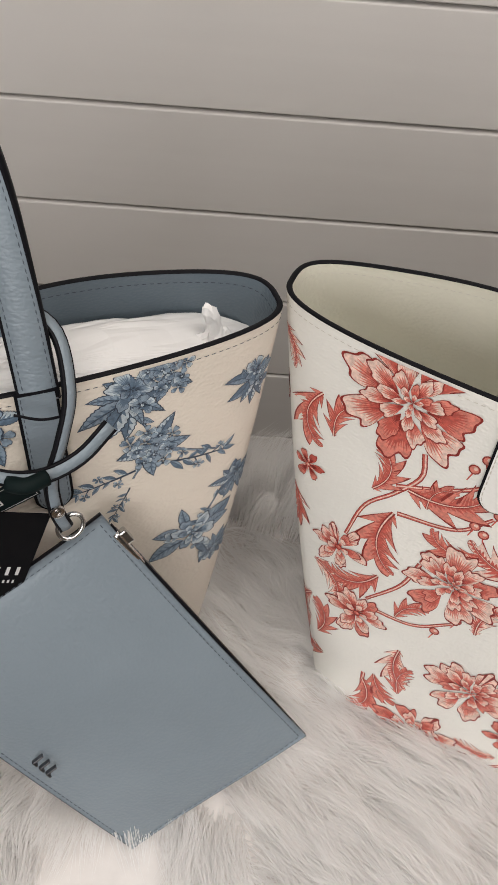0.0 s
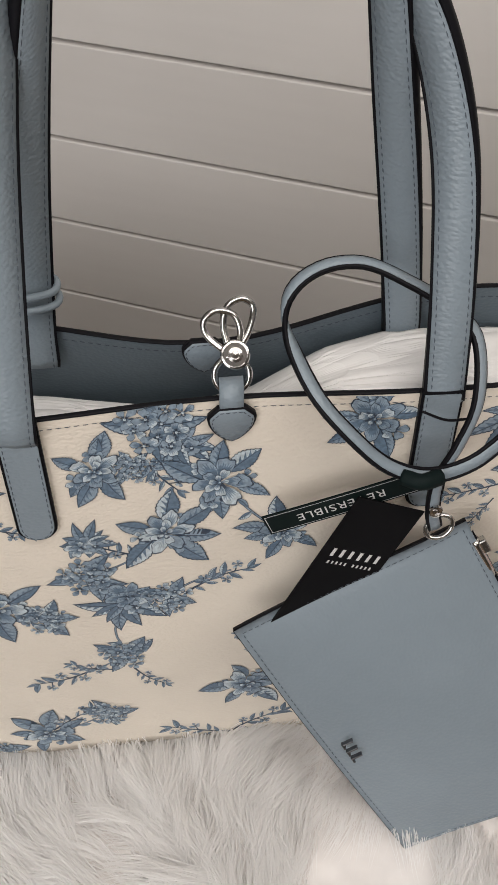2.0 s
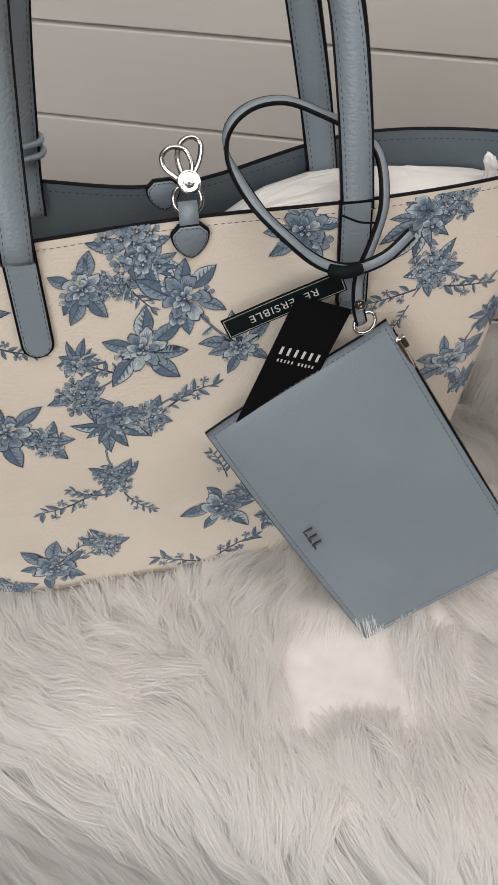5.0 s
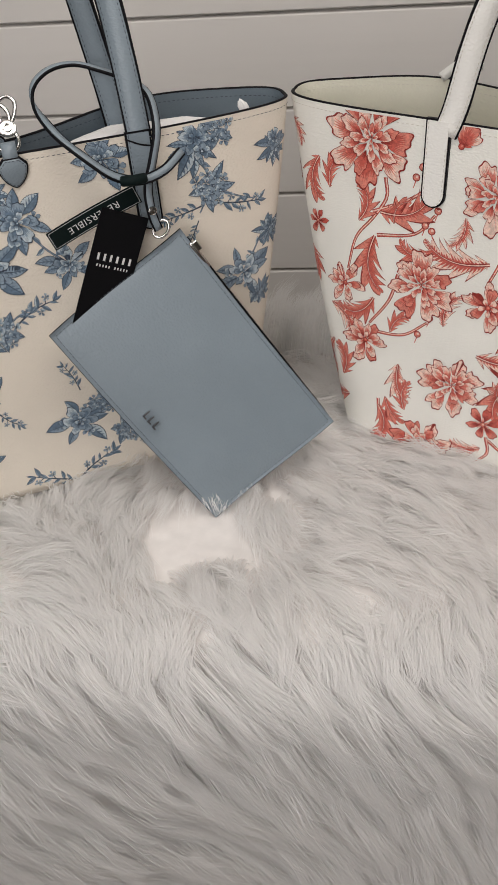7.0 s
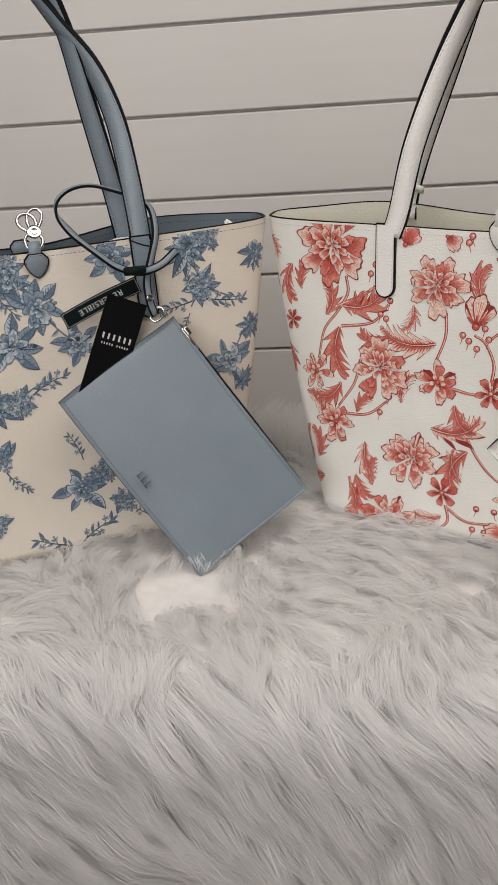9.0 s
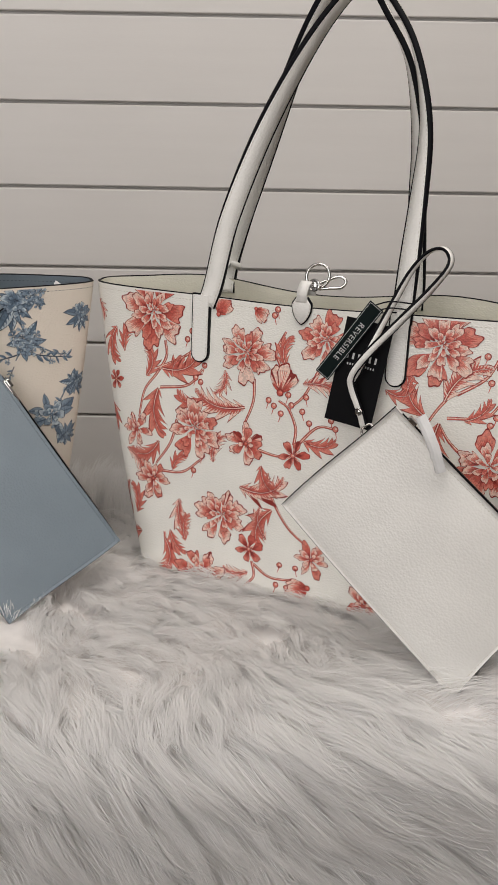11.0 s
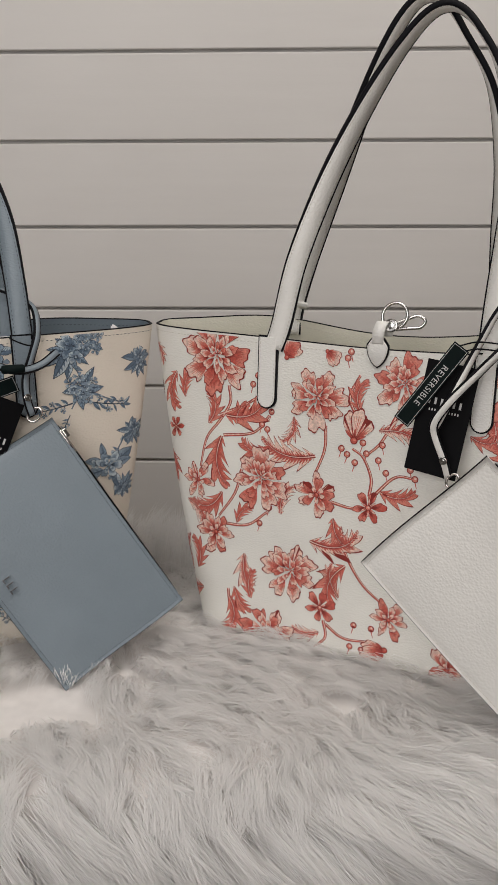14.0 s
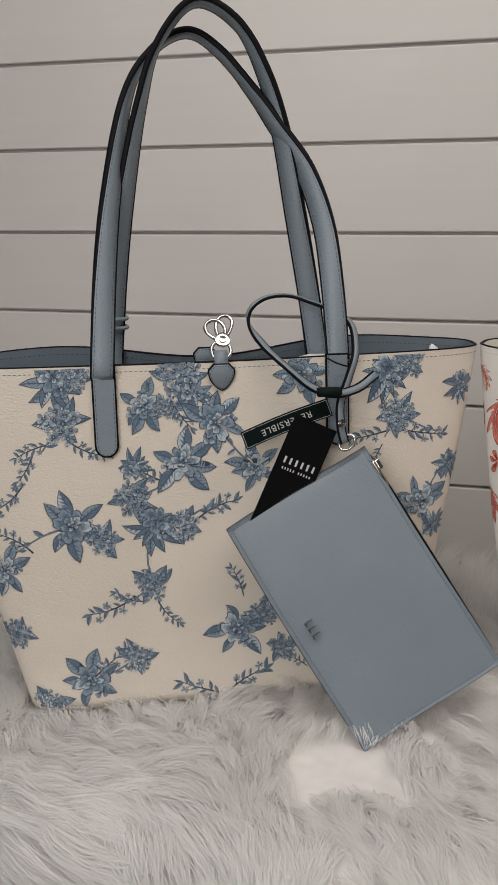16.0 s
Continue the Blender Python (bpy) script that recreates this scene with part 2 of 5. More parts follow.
# ---------------------------------------------------------------- the setting
FLOOR_Z = -0.74
floor_ob = tagged(box("floor", (-3.2, -3.6, FLOOR_Z - 0.05), (3.2, 1.2, FLOOR_Z), FLOORM), "brown wooden floor of the room", "floor", kind="structure")
tagged(box("ceiling", (-3.2, -3.6, 1.9), (3.2, 1.2, 1.95), CEILM), "plain white ceiling", "ceiling", kind="structure")
tagged(box("wall_south", (-3.2, -3.65, FLOOR_Z), (3.2, -3.6, 1.9), PLASTER), "plain plaster wall", "wall", kind="structure")
tagged(box("wall_west", (-3.25, -3.6, FLOOR_Z), (-3.2, 1.2, 1.9), PLASTER), "plain plaster wall", "wall", kind="structure")
tagged(box("wall_east", (3.2, -3.6, FLOOR_Z), (3.25, 1.2, 1.9), PLASTER), "plain plaster wall", "wall", kind="structure")
tagged(box("wall_north", (-3.2, 1.2, FLOOR_Z), (3.2, 1.25, 1.9), DARKM), "dark brown wall behind the panelling", "wall", kind="structure")

# white shiplap panelling, its face at y = 0
PITCH, BASE_Z, LEFT_X, RIGHT_X = 0.13, 0.245, -0.955, 2.2
panel = new("shiplap_wall")
tagged(panel, "white painted shiplap panelling with narrow horizontal gaps", "wall", kind="structure")
box("backing", (LEFT_X + 0.004, 0.0155, FLOOR_Z), (RIGHT_X, 0.03, 1.85), BOARD, panel)
box("end_trim", (LEFT_X - 0.012, -0.002, FLOOR_Z), (LEFT_X, 0.04, 1.85), RAWEDGE, panel, 0.002, "bare tan board edge")


def shiplap_mesh(length, height, depth):
    """One board with eased long edges and a rebate below, so that a dark reveal stays between neighbours."""
    prof = [(0.0, 0.0032), (0.0006, 0.0022), (0.0016, 0.0016), (depth, 0.0016), (depth, height), (0.0012, height - 0.0014), (0.0004, height - 0.0020), (0.0, height - 0.003)]
    verts, faces, k = [], [], len(prof)
    cuts = 12
    for i in range(cuts + 1):
        x = length * i / cuts
        for y, z in prof:
            verts.append((x, y, z))
    for i in range(cuts):
        for j in range(k):
            faces.append((i * k + j, (i + 1) * k + j, (i + 1) * k + (j + 1) % k, i * k + (j + 1) % k))
    faces += [tuple(range(k)), tuple(cuts * k + j for j in range(k))[::-1]]
    me = bpy.data.meshes.new("board")
    me.from_pydata(verts, [], faces)
    me.materials.append(BOARD)
    return me


board_mesh = shiplap_mesh(RIGHT_X - LEFT_X, PITCH - 0.0022, 0.015)
for k in range(-7, 12):
    ob = new("board", board_mesh)
    ob.parent = panel
    ob.location = (LEFT_X, random.uniform(-0.0003, 0.0003), BASE_Z + PITCH * k + 0.0011)

# ---------------------------------------------------------------- the bench and its fur throw
X0, X1, Y0, Y1, TOP = -0.80, 0.545, -0.875, -0.425, -0.009
tagged(box("bench", (X0 + 0.06, Y0 + 0.05, FLOOR_Z), (X1 - 0.06, Y1 - 0.05, TOP - 0.03), DARKM, None, 0.01), "low bench hidden under a white fur throw", "bench")


def throw_point(a, b):
    """a runs along x past both ends, b from the hanging front over the top to the back: place and normal."""
    R = 0.055

    def roll(s, lo, hi):
        # s metres along a line that bends down at both ends with radius R
        arc = R * math.pi / 2
        if s < lo + R:
            d = lo + R - s
            if d < arc:
                f = d / R
                return lo + R - R * math.sin(f), -R + R * math.cos(f), (-math.sin(f), math.cos(f))
            return lo, -R - (d - arc), (-1.0, 0.0)
        if s > hi - R:
            d = s - hi + R
            if d < arc:
                f = d / R
                return hi - R + R * math.sin(f), -R + R * math.cos(f), (math.sin(f), math.cos(f))
            return hi, -R - (d - arc), (1.0, 0.0)
        return s, 0.0, (0.0, 1.0)
    x, zx, nx = roll(a, X0, X1)
    y, zy, ny = roll(b, Y0, Y1)
    z = TOP + min(zx, zy)
    lump = 0.007 * noise.noise(Vector((x * 5, y * 5 + z * 5, 1.7))) + 0.004 * noise.noise(Vector((x * 14, y * 14 + z * 14, 4.1)))
    n = Vector((nx[0], ny[0], min(nx[1], ny[1]) + 1e-3)).normalized()
    return Vector((x, y, z)) + n * lump, n


throw = new("fur_throw")
throw.location = (0, 0, 0)
tagged(throw, "long-pile white faux fur throw draped over a bench", "fur throw")
A0, A1, B0, B1 = X0 - 0.25, X1 + 0.42, Y0 - 0.42, Y1 + 0.2
NA, NB = 120, 90
verts = [throw_point(A0 + (A1 - A0) * i / NA, B0 + (B1 - B0) * j / NB)[0] for j in range(NB + 1) for i in range(NA + 1)]
faces = [(j * (NA + 1) + i, j * (NA + 1) + i + 1, (j + 1) * (NA + 1) + i + 1, (j + 1) * (NA + 1) + i) for j in range(NB) for i in range(NA)]
mesh_part("backing", verts, faces, FURBASE, throw)


def fur_pile(clumps, per, seed):
    """Clumped tapering fibres lying over one another; one joined mesh."""
    rng = np.random.RandomState(seed)
    SEG = 3
    all_v, all_f, count = [], [], 0
    W = np.array([1.0, 0.9, 0.6, 0.06])
    for _ in range(clumps):
        a, b = rng.uniform(X0 + 0.1, A1 - 0.02), rng.uniform(B0 + 0.02, B1 - 0.06)
        p, n = throw_point(a, b)
        if BAGS_KEEP_OUT(p.x, p.y, p.z):
            continue
        p, n = np.array(p), np.array(n)
        sw = noise.noise(Vector((p[0] * 4.2, p[1] * 4.2, p[2] * 4.2 + 9.0)))
        sw2 = noise.noise(Vector((p[0] * 15, p[1] * 15, p[2] * 15 + 3.0)))
        ang = -0.95 + 1.8 * sw + 0.8 * sw2 + rng.normal(0, 0.2)
        t1 = np.array([1.0, 0, 0]) - n * n[0]
        t1 /= np.linalg.norm(t1) + 1e-9
        t2 = np.cross(n, t1)
        flow = t1 * math.cos(ang) + t2 * math.sin(ang)
        if n[2] < 0.6:
            flow = flow * 0.8 + np.array([0.85, -0.1, -0.25])
        flow /= np.linalg.norm(flow) + 1e-9
        L = rng.uniform(0.040, 0.066) if n[2] > 0.6 else rng.uniform(0.062, 0.100)
        lift = rng.uniform(0.22, 0.70)
        bend = rng.normal(0, 0.25)
        if p[1] > Y1 - 0.05 or p[0] > X1 - 0.05:
            flow, lift = flow * 0.5 + np.array([0.0, 0.1, 0.75]), 0.9
        m = per
        r = 0.014 * np.sqrt(rng.uniform(0, 1, m))
        q = rng.uniform(0, 2 * math.pi, m)
        root = p + np.outer(r * np.cos(q), t1) + np.outer(r * np.sin(q), t2) - n * 0.003
        tipc = p + flow * L * 0.9 + n * L * lift * 0.5
        ln = rng.uniform(0.7, 1.15, m)[:, None]
        tip = tipc + (root - p) * 0.22 + rng.normal(0, 0.0032, (m, 3)) + flow * (ln - 1) * L * 0.6
        tip = tip - np.minimum(0, (tip - p) @ n - 0.004)[:, None] * n
        mid = (root + tip) / 2 + n * L * lift * 0.55 + np.cross(n, flow) * bend * L * 0.4
        mid = mid + rng.normal(0, 0.0018, (m, 3))
        wid = rng.uniform(0.00024, 0.00052, m)[:, None]
        side = np.cross(tip - root, n + rng.normal(0, 0.25, (m, 3)))
        side /= np.linalg.norm(side, axis=1)[:, None] + 1e-9
        vs = np.empty((m, (SEG + 1) * 2, 3))
        for s in range(SEG + 1):
            t = s / SEG
            c = root * (1 - t) ** 2 + mid * 2 * t * (1 - t) + tip * t * t
            vs[:, 2 * s] = c - side * wid * W[s]
            vs[:, 2 * s + 1] = c + side * wid * W[s]
        all_v.append(vs.reshape(-1, 3))
        count += m
    V = np.concatenate(all_v)
    per_v = (SEG + 1) * 2
    base = (np.arange(count) * per_v)[:, None, None]
    quad = np.array([[2 * s, 2 * s + 1, 2 * s + 3, 2 * s + 2] for s in range(SEG)])[None]
    F = (base + quad).reshape(-1, 4)
    me = bpy.data.meshes.new("fur")
    me.vertices.add(len(V))
    me.vertices.foreach_set("co", V.astype(np.float32).ravel())
    me.loops.add(F.size)
    me.loops.foreach_set("vertex_index", F.astype(np.int32).ravel())
    me.polygons.add(len(F))
    me.polygons.foreach_set("loop_start", np.arange(0, F.size, 4, dtype=np.int32))
    me.polygons.foreach_set("use_smooth", np.ones(len(F), dtype=bool))
    me.materials.append(FURW)
    me.update(calc_edges=True)
    ob = new("fur", me)
    ob.parent = throw
    return tagged(ob, "soft clumped white fibres", kind="stuff")


C24, S24 = math.cos(radians(24)), math.sin(radians(24))
RED_AT = (0.467 * C24 - 0.478 * S24, -0.467 * S24 - 0.478 * C24)
BLUE_AT = (-0.47 * C24 + 0.497 * S24, -0.47 * S24 - 0.497 * C24)


def BAGS_KEEP_OUT(x, y, z):
    """True under the bags' bases and the blue pouch's corner, where no fibre grows up."""
    if z < TOP - 0.03:
        return False
    if math.hypot(x + 0.085, y + 0.745) < 0.05:
        return True
    for (cx, cy), s in ((RED_AT, S24), (BLUE_AT, -S24)):
        dx, dy = x - cx, y - cy
        u, v = dx * C24 - dy * s, dx * s + dy * C24
        if abs(u) < 0.150 and abs(v) < 0.034:
            return True
    return False


fur_pile(13500, 30, 5)

# ---------------------------------------------------------------- tote bags


class Tote:
    """The tapered tote's surface: half widths, front and back depths, a soft superellipse that squares off towards the base."""

    def __init__(self, wb, wt, H, fb, ft, bb, bt, pinch, dip, swell):
        self.wb, self.wt, self.H, self.fb, self.ft, self.bb, self.bt, self.pinch, self.dip, self.swell = wb, wt, H, fb, ft, bb, bt, pinch, dip, swell
        self.cache, self.sheet = {}, []

    def rim(self, x, back):
        n = x / self.wt
        if back:
            return self.swell * math.exp(-((abs(n) - 0.55) / 0.28) ** 2) - self.dip * math.exp(-(n / 0.3) ** 2)
        return -0.003 * math.exp(-(n / 0.35) ** 2)

    def at(self, th, h, inset=0.0):
        k = 7.0 + (3.0 - 7.0) * h
        c, s = math.cos(th), math.sin(th)
        n = math.copysign(abs(c) ** (2 / k), c)
        p = abs(s) ** (2 / k)
        w = self.wb + (self.wt - self.wb) * h + 0.004 * math.sin(math.pi * h) - inset
        back = s > 0
        d = (self.bb + (self.bt - self.bb) * h if back else self.fb + (self.ft - self.fb) * h) - inset
        x = w * n
        d *= 1 - self.pinch * (1.0 if back else 0.7) * math.exp(-(x / 0.085) ** 2) * h ** 3
        if back:
            d += 0.002 * p * noise.noise(Vector((x * 9, h * 3, 5.0))) * math.sin(math.pi * min(1, h * 0.9 + 0.05))
        z = h * (self.H + self.rim(x, back))
        return Vector((x, d * p if back else -d * p, z))

    def table(self, z):
        key = round(z * 500)
        if key not in self.cache:
            h = min(1.0, max(0.0, key / 500 / self.H))
            ths = np.linspace(-math.pi * 1.15, math.pi * 0.15, 241)
            pts = [self.at(t, h) for t in ths]
            run = np.concatenate([[0], np.cumsum([(b - a).length for a, b in zip(pts, pts[1:])])])
            mid = float(np.interp(-math.pi / 2, ths, run))
            self.cache[key] = (run - mid, [p.x for p in pts], [p.y for p in pts])
        return self.cache[key]

    def front(self, a, z):
        """The place a metres along the girth from the front's middle, at height z, with the outward normal."""
        z = min(self.H - 0.004, max(0.002, z))

        def p(aa, zz):
            r, xs, ys = self.table(zz)
            return Vector((float(np.interp(aa, r, xs)), float(np.interp(aa, r, ys)), zz))
        f = z * 500 - math.floor(z * 500 + 0.5)
        q = p(a, z)
        t = p(a + 0.004, z) - p(a - 0.004, z)
        up = p(a, min(self.H, z + 0.006)) - p(a, max(0.0, z - 0.006))
        return q, t.cross(up).normalized()

    def lay(self, a, z, lift):
        """Places on the front for whole arrays of girth and height, raised along the normal by lift."""
        if not self.sheet:
            zs = np.linspace(0.0, self.H, 160)
            grid = np.linspace(-0.36, 0.36, 721)
            X, Y = [], []
            for h in zs:
                r, xs, ys = self.table(h)
                X.append(np.interp(grid, r, xs))
                Y.append(np.interp(grid, r, ys))
            P = np.stack([np.array(X), np.array(Y), np.repeat(zs[:, None], 721, 1)], -1)
            N = np.cross(np.gradient(P, axis=1), np.gradient(P, axis=0))
            N /= np.linalg.norm(N, axis=2)[:, :, None] + 1e-12
            self.sheet.append((P, N))
        P, N = self.sheet[0]
        fa = np.clip((a + 0.36) / 0.001, 0, 719.999)
        fz = np.clip(np.clip(z, 0.002, self.H - 0.002) / self.H * 159, 0, 158.999)
        i, j = fa.astype(int), fz.astype(int)
        u, v = (fa - i)[:, None], (fz - j)[:, None]

        def mix(G):
            return G[j, i] * (1 - u) * (1 - v) + G[j, i + 1] * u * (1 - v) + G[j + 1, i] * (1 - u) * v + G[j + 1, i + 1] * u * v
        return mix(P) + mix(N) * np.asarray(lift)[:, None]

    def build(self, bag, outer, lining, thread, seam_right, labels):
        NT, NH = 180, 36
        verts, faces = [], []
        for j in range(NH + 1):
            for i in range(NT):
                verts.append(self.at(-math.pi / 2 + 2 * math.pi * i / NT, j / NH))
        for j in range(NH):
            for i in range(NT):
                k = (i + 1) % NT
                faces.append((j * NT + i, j * NT + k, (j + 1) * NT + k, (j + 1) * NT + i))
        faces.append(tuple(range(NT))[::-1])
        mesh_part("body", verts, faces, outer, bag, labels[0])
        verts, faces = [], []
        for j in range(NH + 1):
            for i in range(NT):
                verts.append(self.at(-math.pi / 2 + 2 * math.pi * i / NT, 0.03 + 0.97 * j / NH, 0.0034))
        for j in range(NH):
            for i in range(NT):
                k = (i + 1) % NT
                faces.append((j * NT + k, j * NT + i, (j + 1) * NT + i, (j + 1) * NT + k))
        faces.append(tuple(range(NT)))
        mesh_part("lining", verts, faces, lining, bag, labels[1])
        rim = [self.at(-math.pi / 2 + 2 * math.pi * i / 240, 1.0, 0.0017) for i in range(240)]
        v, f = sweep(rim, [Vector((0, 0, 1))] * 240, [(0.0009 * math.sin(q * math.pi / 4), 0.0017 * math.cos(q * math.pi / 4)) for q in range(8)], True)
        mesh_part("rim_edge", v, f, EDGE, bag, "black painted rim edge")
        row = [self.at(-math.pi / 2 + 2 * math.pi * i / 300, 1 - 0.0055 / self.H) for i in range(301)]
        nor = [Vector((p.x * 0.15, p.y, 0)).normalized() for p in row]
        stitch_mesh("stitching", row, nor, thread, bag, 0.0026, 0.0016)
        row = [self.at(-math.pi / 2 + 2 * math.pi * i / 300, 1 - 0.0065 / self.H, 0.0034) for i in range(301)]
        stitch_mesh("stitching", row, [-n for n in nor], thread, bag, 0.0026, 0.0016)
        if seam_right is not None:
            th = seam_right
            line = [self.at(th, j / 30) for j in range(31)]
            v, f = sweep(line, [Vector((math.cos(th), 0.2, 0)).normalized()] * 31, ring_section(0.0016, 6))
            mesh_part("side_seam", v, f, EDGE, bag, "black painted side seam")


# ---------------------------------------------------------------- the printed flowers


class Print:
    """Flat shapes of ink, laid on a bag's surface in thin layers."""

    def __init__(self, tote, bag, mats):
        self.tote, self.bag, self.mats = tote, bag, mats
        self.clear()

    def clear(self):
        self.v, self.f, self.m, self.layer = [], [], [], 0

    def poly(self, pts, mat, centre=None):
        c = centre or (sum(p[0] for p in pts) / len(pts), sum(p[1] for p in pts) / len(pts))
        b = len(self.v)
        self.v.append((*c, self.layer))
        self.v += [(*p, self.layer) for p in pts]
        n = len(pts)
        for i in range(n):
            self.f.append((b, b + 1 + i, b + 1 + (i + 1) % n))
            self.m.append(mat)

    def line(self, pts, w0, w1, mat):
        b, n = len(self.v), len(pts)
        for i, p in enumerate(pts):
            a, c = pts[max(0, i - 1)], pts[min(n - 1, i + 1)]
            dx, dy = c[0] - a[0], c[1] - a[1]
            l = math.hypot(dx, dy) + 1e-9
            w = (w0 + (w1 - w0) * i / (n - 1)) / 2
            self.v += [(p[0] - dy / l * w, p[1] + dx / l * w, self.layer), (p[0] + dy / l * w, p[1] - dx / l * w, self.layer)]
        for i in range(n - 1):
            self.f.append((b + 2 * i, b + 2 * i + 1, b + 2 * i + 3, b + 2 * i + 2))
            self.m.append(mat)

    def done(self, name, lift=0.00045):
        if self.f:
            q = np.array(self.v)
            verts = self.tote.lay(q[:, 0], q[:, 1], lift * 0.6 + q[:, 2] * 1.1e-5)
            mesh_part(name, verts.tolist(), self.f, self.mats, self.bag, index=self.m, smooth=False)
        self.clear()


def bezier(p, q, bow, n=9):
    mx, my = (p[0] + q[0]) / 2 - (q[1] - p[1]) * bow, (p[1] + q[1]) / 2 + (q[0] - p[0]) * bow
    return [((1 - t) ** 2 * p[0] + 2 * t * (1 - t) * mx + t * t * q[0], (1 - t) ** 2 * p[1] + 2 * t * (1 - t) * my + t * t * q[1]) for t in [i / (n - 1) for i in range(n)]]


BANDS = ((1.0, 0.0), (0.945, 0.0), (0.90, 0.30), (0.74, 0.42), (0.50, 0.50))


def petal(pr, x, y, ang, L, spread, tones, rng, ruffle=0.06, tip=0.0, N=21, curl=0.0):
    """One petal fanned out from its base: a fine outline, then tones that darken towards the base in engraved tongues."""
    ph, ph2 = rng.uniform(0, 6.28), rng.uniform(0, 6.28)
    rad, dirs = [], []
    for i in range(N):
        q = 2 * i / (N - 1) - 1
        r = (1 - abs(q) ** 3.2) ** 0.42 * (1 - tip * abs(q) ** 0.9 * 0.75)
        r *= 1 + ruffle * (math.sin(ph + q * 5.2) + 0.55 * math.sin(ph2 + q * 11.0))
        rad.append(L * max(0.05, r))
        a = ang + q * spread + curl * r * (1 - abs(q))
        dirs.append((math.cos(a), math.sin(a)))
    base = pr.layer
    for k, ((size, cutting), tone) in enumerate(zip(BANDS, tones)):
        if tone is None:
            continue
        pr.layer = base + k
        pts = []
        for i in range(N):
            jag = 1.0 if not cutting else 1 - cutting * (0.9 if i % 2 else 0.0) - cutting * 0.5 * rng.random()
            r = rad[i] * size * jag
            if k == 1:
                r = max(0.0, rad[i] - 0.055 * L)
            pts.append((x + dirs[i][0] * r, y + dirs[i][1] * r))
        pr.poly(pts, tone, (x, y))
    pr.layer = base


def ring_of(pr, x, y, count, inner, L, spread, tones, rng, turn=0.0, ruffle=0.06, tip=0.0, N=21, squash=1.0):
    base = pr.layer
    for i in range(count):
        pr.layer = base + 5 * (i % 3)
        a = turn + 2 * math.pi * (i + rng.uniform(-0.18, 0.18)) / count
        k = rng.uniform(0.84, 1.14)
        petal(pr, x + inner * math.cos(a), y + inner * math.sin(a) * squash, a, L * k, spread, rng.choice(tones), rng, ruffle, tip, N)
    pr.layer = base + 15


def dot(pr, x, y, r, mats, n=10):
    base = pr.layer
    for k, (s, m) in enumerate(zip((1.0, 0.74, 0.35), mats)):
        pr.layer = base + k
        pr.poly([(x + (k == 2) * r * 0.15 + r * s * math.cos(6.2832 * i / n), y + (k == 2) * r * 0.2 + r * s * math.sin(6.2832 * i / n)) for i in range(n)], m)
    pr.layer = base


def ribbon(pr, mid, left, right, lean, mat):
    """A band along a curved spine with its own half width on each side; lean pushes the edges forward."""
    n, b = len(mid), len(pr.v)
    for i, p in enumerate(mid):
        a, c = mid[max(0, i - 1)], mid[min(n - 1, i + 1)]
        dx, dy = c[0] - a[0], c[1] - a[1]
        l = math.hypot(dx, dy) + 1e-9
        dx, dy = dx / l, dy / l
        for w in (left[i], 0.0, -right[i]):
            f = abs(w) * lean
            pr.v.append((p[0] - dy * w + dx * f, p[1] + dx * w + dy * f, pr.layer))
    for i in range(n - 1):
        for j in (0, 1):
            pr.f.append((b + 3 * i + j, b + 3 * i + j + 1, b + 3 * i + j + 4, b + 3 * i + j + 3))
            pr.m.append(mat)


WARM = [(0, 3, 2, 1, 0), (0, 3, 2, 1, 0), (0, 2, 1, 1, 0), (0, 3, 2, 1, 0)]
COOL = [(0, 2, 1, 1, 0), (0, 3, 2, 1, 0), (0, 2, 1, 1, 0), (0, 3, 2, 1, 0)]


def peony(pr, x, y, r, rng):
    t = rng.uniform(0, 6)
    ring_of(pr, x, y, 7, r * 0.26, r * 0.80, 0.62, WARM, rng, t, 0.10, N=31)
    ring_of(pr, x, y, 8, r * 0.20, r * 0.56, 0.48, WARM, rng, t + 0.5, 0.09, N=23)
    ring_of(pr, x + r * 0.03, y + r * 0.04, 7, r * 0.12, r * 0.40, 0.50, [(0, 3, 2, 1, 0)], rng, t + 0.1, 0.07, 0.15, N=17)
    ring_of(pr, x + r * 0.04, y + r * 0.06, 6, r * 0.05, r * 0.26, 0.50, [(0, 3, 2, 1, 0), (0, 2, 1, 1, 0)], rng, t + 0.6, 0.06, 0.35, N=11)
    ring_of(pr, x + r * 0.05, y + r * 0.08, 4, 0.0, r * 0.15, 0.6, [(0, 3, 2, 1, 0)], rng, 1.6, 0.03, 0.3, N=9)


def lily(pr, x, y, r, rng):
    t = rng.uniform(0, 6)
    ring_of(pr, x, y, 6, r * 0.1, r * 0.98, 0.50, WARM, rng, t, 0.07, 0.45, N=21)
    ring_of(pr, x, y, 5, r * 0.08, r * 0.66, 0.52, WARM, rng, t + 0.5, 0.06, 0.2, N=17)
    ring_of(pr, x, y, 5, r * 0.04, r * 0.36, 0.55, [(0, 3, 3, 2, 1)], rng, t + 0.2, 0.05, 0.1, N=11)
    dot(pr, x, y, r * 0.12, (0, 1, 2), 8)


def rosette(pr, x, y, r, rng):
    t = rng.uniform(0, 6)
    ring_of(pr, x, y, 6, r * 0.08, r * 0.95, 0.50, [(0, 1, 1, 0, 0), (0, 2, 1, 0, 0)], rng, t, 0.06, 0.25, N=17)
    ring_of(pr, x, y, 6, 0, r * 0.50, 0.30, [(0, 3, 2, 1, 0)], rng, t + 0.5, 0.03, 0.6, N=9)
    dot(pr, x, y, r * 0.17, (0, 2, 3), 9)


